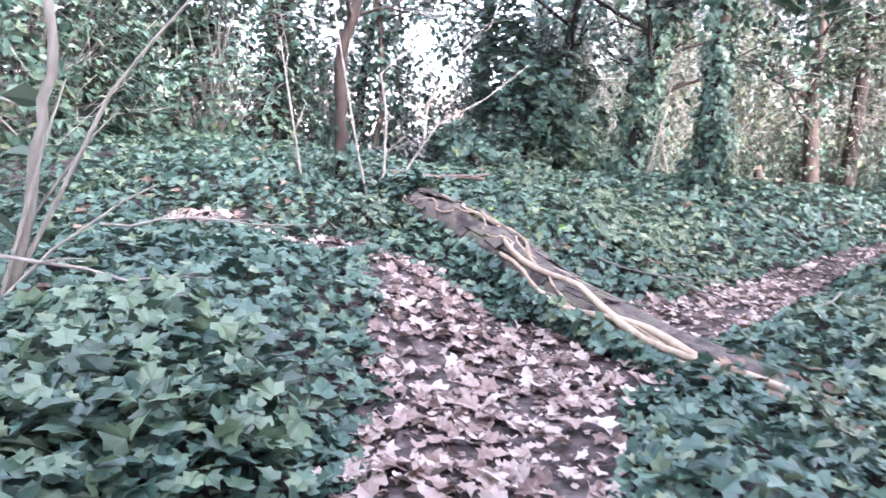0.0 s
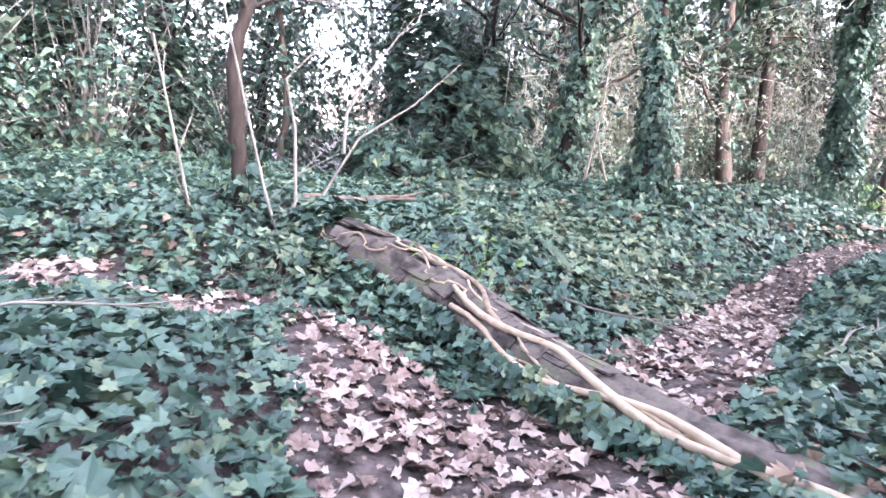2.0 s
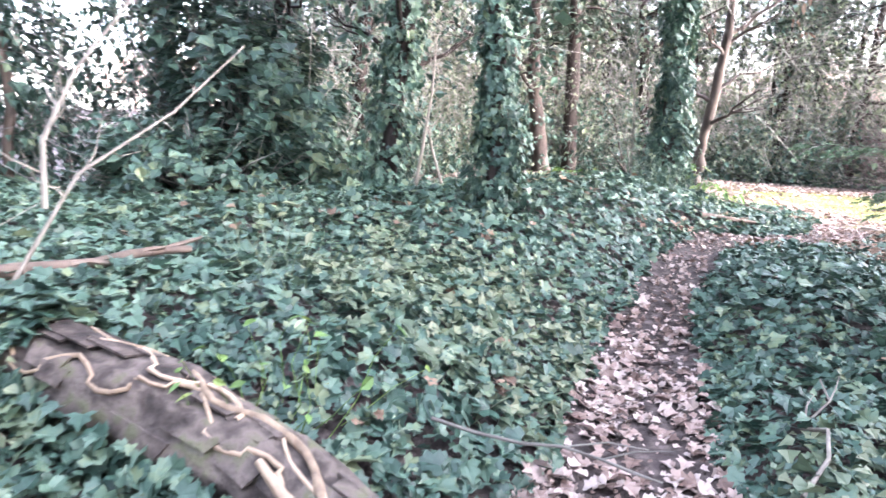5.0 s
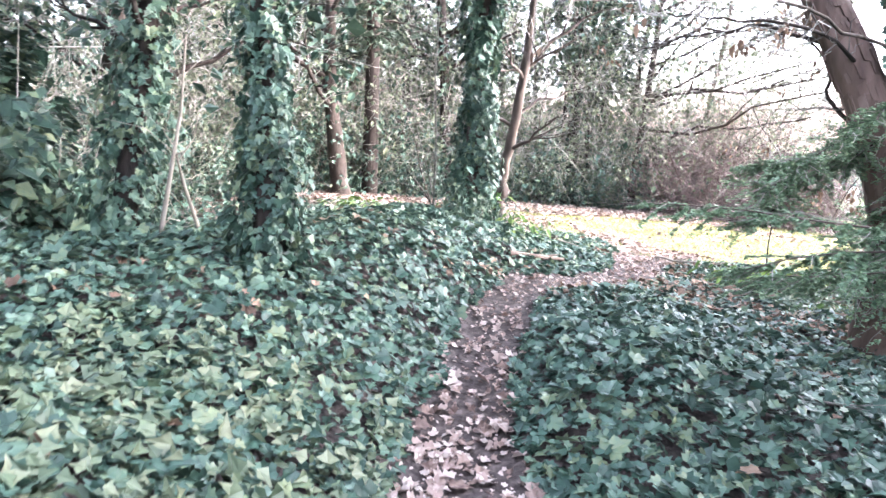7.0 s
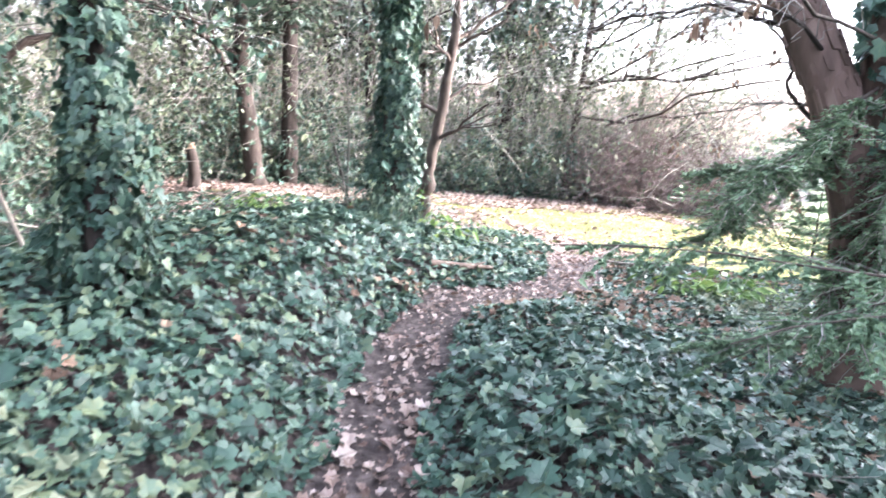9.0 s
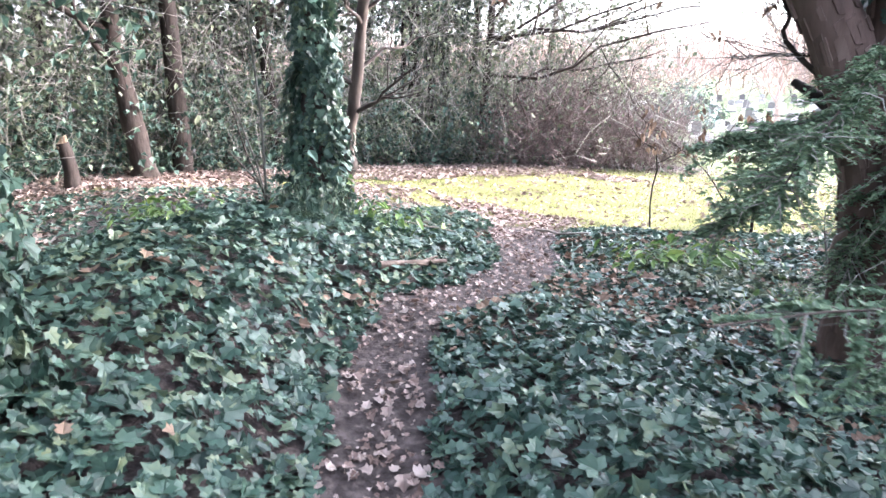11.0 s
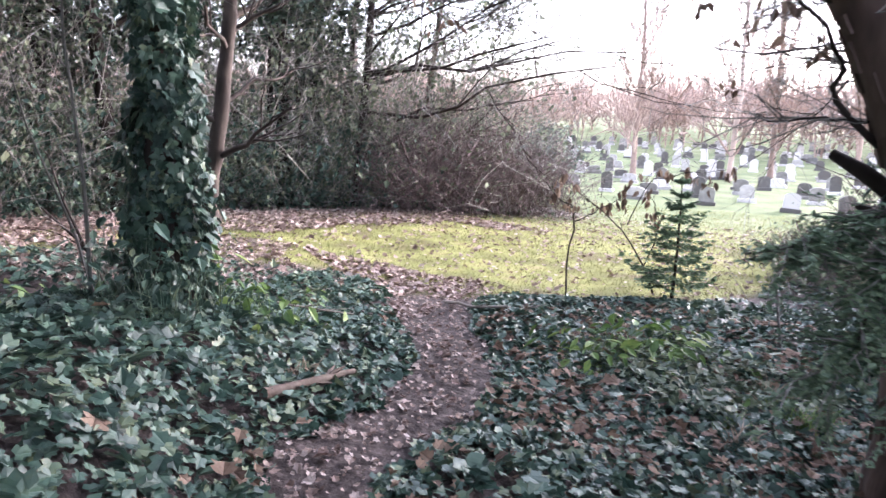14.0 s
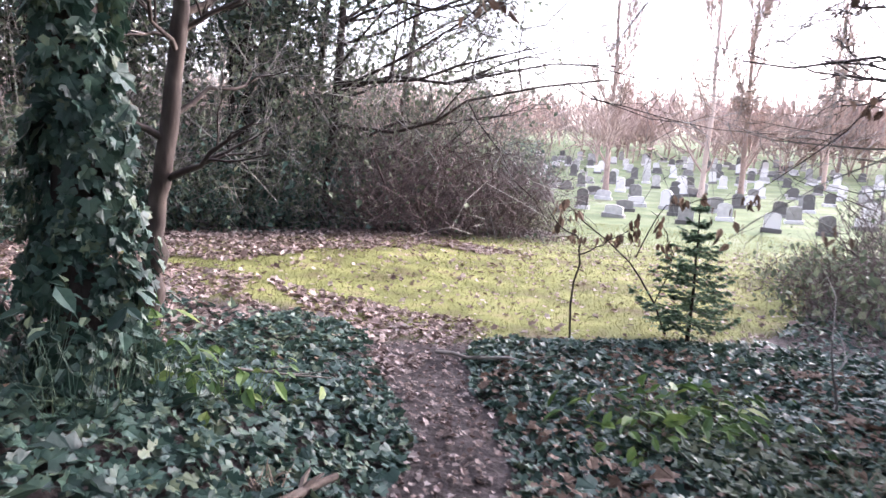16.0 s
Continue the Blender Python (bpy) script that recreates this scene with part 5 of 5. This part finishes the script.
def stump(base, height, r):
    """A snapped stump with a pale slanting break."""
    rng = np.random.default_rng(808)
    x, y = base
    root = thing("broken_stump", (x, y, land1(x, y) - 0.04), "snapped dark stump with a pale slanting broken top", "stump")
    line = [(0, 0, 0), (0.02, 0.01, height * 0.4), (0.0, 0.03, height * 0.8), (-0.03, 0.04, height)]
    piece("trunk", *tube(line, [r * 1.3, r, r * 0.92, r * 0.85], 10), BARK_DARK, root, smooth=True)
    for k in range(9):
        a = k * 2 * math.pi / 9
        q = np.array([-0.03 + math.cos(a) * r * 0.5, 0.04 + math.sin(a) * r * 0.5, height - 0.08])
        piece("splinter", *tube([q, q + [0, 0, 0.09 + 0.03 * math.cos(a)], q + [0.01, 0, 0.12 + 0.05 * math.cos(a) + rng.uniform(0, 0.05)]], [r * 0.36, r * 0.3, 0.006], 4), CUT_WOOD, root, "pale broken wood")
    return root


stump((6.95, 14.55), 0.7, 0.1)
twig_cluster("thin_sapling", 33, (5.85, 9.05), [([(0, 0, 0), (0.02, 0, 0.8), (-0.03, 0, 1.6), (0.02, 0, 2.6)], 0.014), ([(0.05, 0, 0), (0.0, 0.1, 0.5), (-0.15, 0.2, 1.1), (-0.2, 0.25, 1.5)], 0.010)], TWIG, "thin bare brown saplings beside the ivy-clad tree", "sapling")
twig_cluster("dead_pole", 34, (7.2, 10.5), [([(0, 0, 0), (-0.12, 0.12, 0.45), (-0.2, 0.2, 0.8), (-0.26, 0.26, 1.2)], 0.016), ([(0.1, 0, 0), (-0.1, 0.2, 0.45), (-0.3, 0.35, 0.75)], 0.02)], BARK_DARK, "leaning dead sticks standing in the leaf litter", "dead wood")

# wide bare trees reaching over the grass
tree("spreading_tree", 91, (15.8, 12.9), stem(np.random.default_rng(91), 7.0, (0.05, -0.05)), np.linspace(0.11, 0.05, 8), BARK_DARK, "bare spreading tree reaching out over the grass",
     n_limbs=22, lo=0.15, length=5.0, rise=0.4, levels=3, bias=(0.5, -1.3, 0.0), droop=0.1, twig_min=0.006)
tree("spreading_tree", 92, (12.4, 3.3), stem(np.random.default_rng(92), 6.0, (0.0, 0.04)), np.linspace(0.075, 0.03, 8), BARK_DARK, "bare spreading tree with drooping boughs",
     n_limbs=15, lo=0.40, length=2.8, rise=0.35, levels=3, bias=(-0.1, 1.5, 0.0), droop=0.1, twig_min=0.003)

# ---- meadow grass ----


def grass(seed, n, x0, x1, y0, y1, h):
    rng = np.random.default_rng(seed)
    x, y = rng.uniform(x0, x1, n), rng.uniform(y0, y1, n)
    ok = (x > meadow_near(y) + 0.2 * wob(x, y, 2)) & (y < wood_edge(x) - 0.4)
    x, y = x[ok], y[ok]
    at = np.column_stack([x, y, land(x, y)])
    w = rng.normal(0, 0.4, (len(x), 3)) + [0, 0, 1]
    s = (h * rng.lognormal(0, 0.35, len(x)))[:, None]
    side = np.cross(w, rng.normal(0, 1, (len(x), 3)))
    side *= 0.10 * s / (np.linalg.norm(side, axis=1)[:, None] + 1e-9)
    v = np.stack([at - side, at + side, at + w * s], 1).reshape(-1, 3)
    return v, np.arange(len(v)).reshape(-1, 3)


tagged(piece("grass", *joined([grass(301, 90000, 8.5, 14, 3.5, 14, 0.019), grass(302, 50000, 14, 24, 1, 12, 0.03)]), BLADE), "short mossy yellow-green grass with fallen leaves", "grass", kind="stuff")

# ---- burial ground beyond ----


def headstone(name, w, h, d, label):
    root = thing(name, (0, 0, 0), label, "gravestone", "gravestones")
    bm = bmesh.new()
    prof = [(-w / 2, 0.1), (w / 2, 0.1), (w / 2, h * 0.8)] + [(w / 2 * math.cos(a), h * 0.8 + h * 0.2 * math.sin(a)) for a in np.linspace(0.3, math.pi - 0.3, 6)] + [(-w / 2, h * 0.8)]
    face = bm.faces.new([bm.verts.new((x, -d / 2, z)) for x, z in prof])
    ex = bmesh.ops.extrude_face_region(bm, geom=[face])
    bmesh.ops.translate(bm, verts=[q for q in ex["geom"] if isinstance(q, bmesh.types.BMVert)], vec=(0, d, 0))
    bmesh.ops.recalc_face_normals(bm, faces=bm.faces)
    part("slab", bm, STONE, root)
    bm = bmesh.new()
    bmesh.ops.create_cube(bm, size=1)
    bmesh.ops.scale(bm, verts=bm.verts, vec=(w * 1.25, d * 2.2, 0.22))
    bmesh.ops.translate(bm, verts=bm.verts, vec=(0, 0, 0.02))
    bmesh.ops.bevel(bm, geom=bm.edges[:], offset=0.015, segments=1, affect="EDGES")
    part("plinth", bm, STONE, root)
    return root


stones = [headstone("gravestone", 0.46, 0.6, 0.09, "upright grey gravestone with a rounded top"), headstone("gravestone", 0.6, 0.42, 0.11, "low wide grey gravestone"), headstone("gravestone", 0.42, 0.76, 0.09, "tall pale gravestone with a rounded top")]
first = True
for row in range(17):
    x = 25.5 + row * 2.5
    for c in range(16):
        y = -11 + c * 2.1 + R.normal(0, 0.5) + row * 0.5
        xx = x + R.normal(0, 0.3)
        src = stones[R.integers(0, 3)]
        m = pose(xx, y, land1(xx, y), R.normal(0, 2), R.normal(0, 3), 90 + R.normal(0, 8))
        if row == 0 and c < 3:
            stones[c].matrix_basis = m
        else:
            copy_thing(src, m)

for i, (x, y, h) in enumerate([(36, 9.3, 13), (38, 5.0, 15), (41, 3.0, 15), (48, -2, 13)]):
    rng = np.random.default_rng(400 + i)
    tree("poplar", 400 + i, (x, y), stem(rng, h, (0.0, 0.01), 0.02), np.linspace(0.14, 0.03, 8), TWIG_HAZED, "tall bare poplar with upright pinkish twigs among graves", n_limbs=34, lo=0.05, length=2.3, rise=2.2, levels=2, twig=TWIG_HAZED, group="poplars", twig_min=0.018, kids_n=7, far=True)
ivy_mound("evergreen_bush", 85, (40, 14.5), (2.0, 2.0, 2.2), 1500, 0.2, "rounded dark evergreen bush among the graves")


def far_trees(seed):
    """Crowns of bare twigs standing along the skyline, past counting."""
    rng = np.random.default_rng(seed)
    foot, tip = [], []
    for i in range(250):
        a = rng.uniform(0.55, 1.95) if i < 170 else rng.uniform(-0.9, 2.6)
        d = rng.uniform(52, 95)
        x, y = d * math.sin(a) + 4, d * math.cos(a) + 6
        z, h, w = land1(x, y), rng.uniform(3.5, 7.0), rng.uniform(1.6, 3.4)
        n = 130
        u = rng.normal(0, 1, (n, 3))
        u *= (rng.uniform(0.2, 1, n) / np.linalg.norm(u, axis=1))[:, None]
        q = np.array([x, y, z + h * 0.55]) + u * [w, w, h * 0.45]
        foot.append(q)
        tip.append(q + u * rng.uniform(0.5, 1.3, (n, 1)) + np.column_stack([rng.normal(0, 0.4, n), rng.normal(0, 0.4, n), rng.uniform(0.3, 1.6, n)]))
        foot.append(np.array([[x, y, z]] * 3))
        tip.append(np.array([[x, y, z]] * 3) + rng.normal(0, 0.5, (3, 3)) * [1, 1, 0] + [0, 0, h * 0.8])
    foot, tip = np.vstack(foot), np.vstack(tip)
    v, f, _ = brush(rng, foot, tip, 0.05 * rng.lognormal(0, 0.4, len(foot)), 0.0, 2)
    tagged(new("far_woods", fast_mesh("far_woods", v, f, TWIG_HAZED)), "distant pinkish-brown bare woods on the skyline", "woods", kind="stuff")


far_trees(500)


# ---- single leaves lying nearest the walk ----


def single_leaves(seed, n, kind, mat, parent, name, size, place):
    rng = np.random.default_rng(seed)
    shapes = []
    for _ in range(5):
        v, f = leaves(rng, [(0, 0, 0)], [(0, 0, 1)], size, kind, 0.12)
        shapes.append(fast_mesh(name, v, f, mat))
    inv = parent.matrix_world.inverted()
    done = 0
    while done < n:
        x, y, z = place(rng)
        if z is None:
            continue
        ob = new(name, shapes[rng.integers(0, 5)])
        ob.parent = parent
        ob.matrix_basis = pose(x, y, z, rng.normal(0, 16), rng.normal(0, 16), rng.uniform(0, 360)) @ Matrix.Scale(rng.uniform(0.75, 1.3), 4)
        done += 1


def on_path(rng):
    x, y = rng.uniform(-0.8, 4.0), rng.uniform(1.2, 6.3)
    ok = float(bare(np.array([x]), np.array([y]))[0]) < 0.05
    return x, y, land1(x, y) + 0.035 if ok else None


def on_ivy(rng):
    x, y = rng.uniform(-1.8, 4.5), rng.uniform(1.2, 5.5)
    h = float(ivy_depth(np.array([x]), np.array([y]))[0])
    return x, y, land1(x, y) + h + 0.02 if h > 0.06 else None


single_leaves(601, 290, "dead", DEAD_LEAF, ground, "dead_leaf", 0.07, on_path)
single_leaves(602, 290, "ivy", IVY, ivy, "ivy_leaf", 0.08, on_ivy)
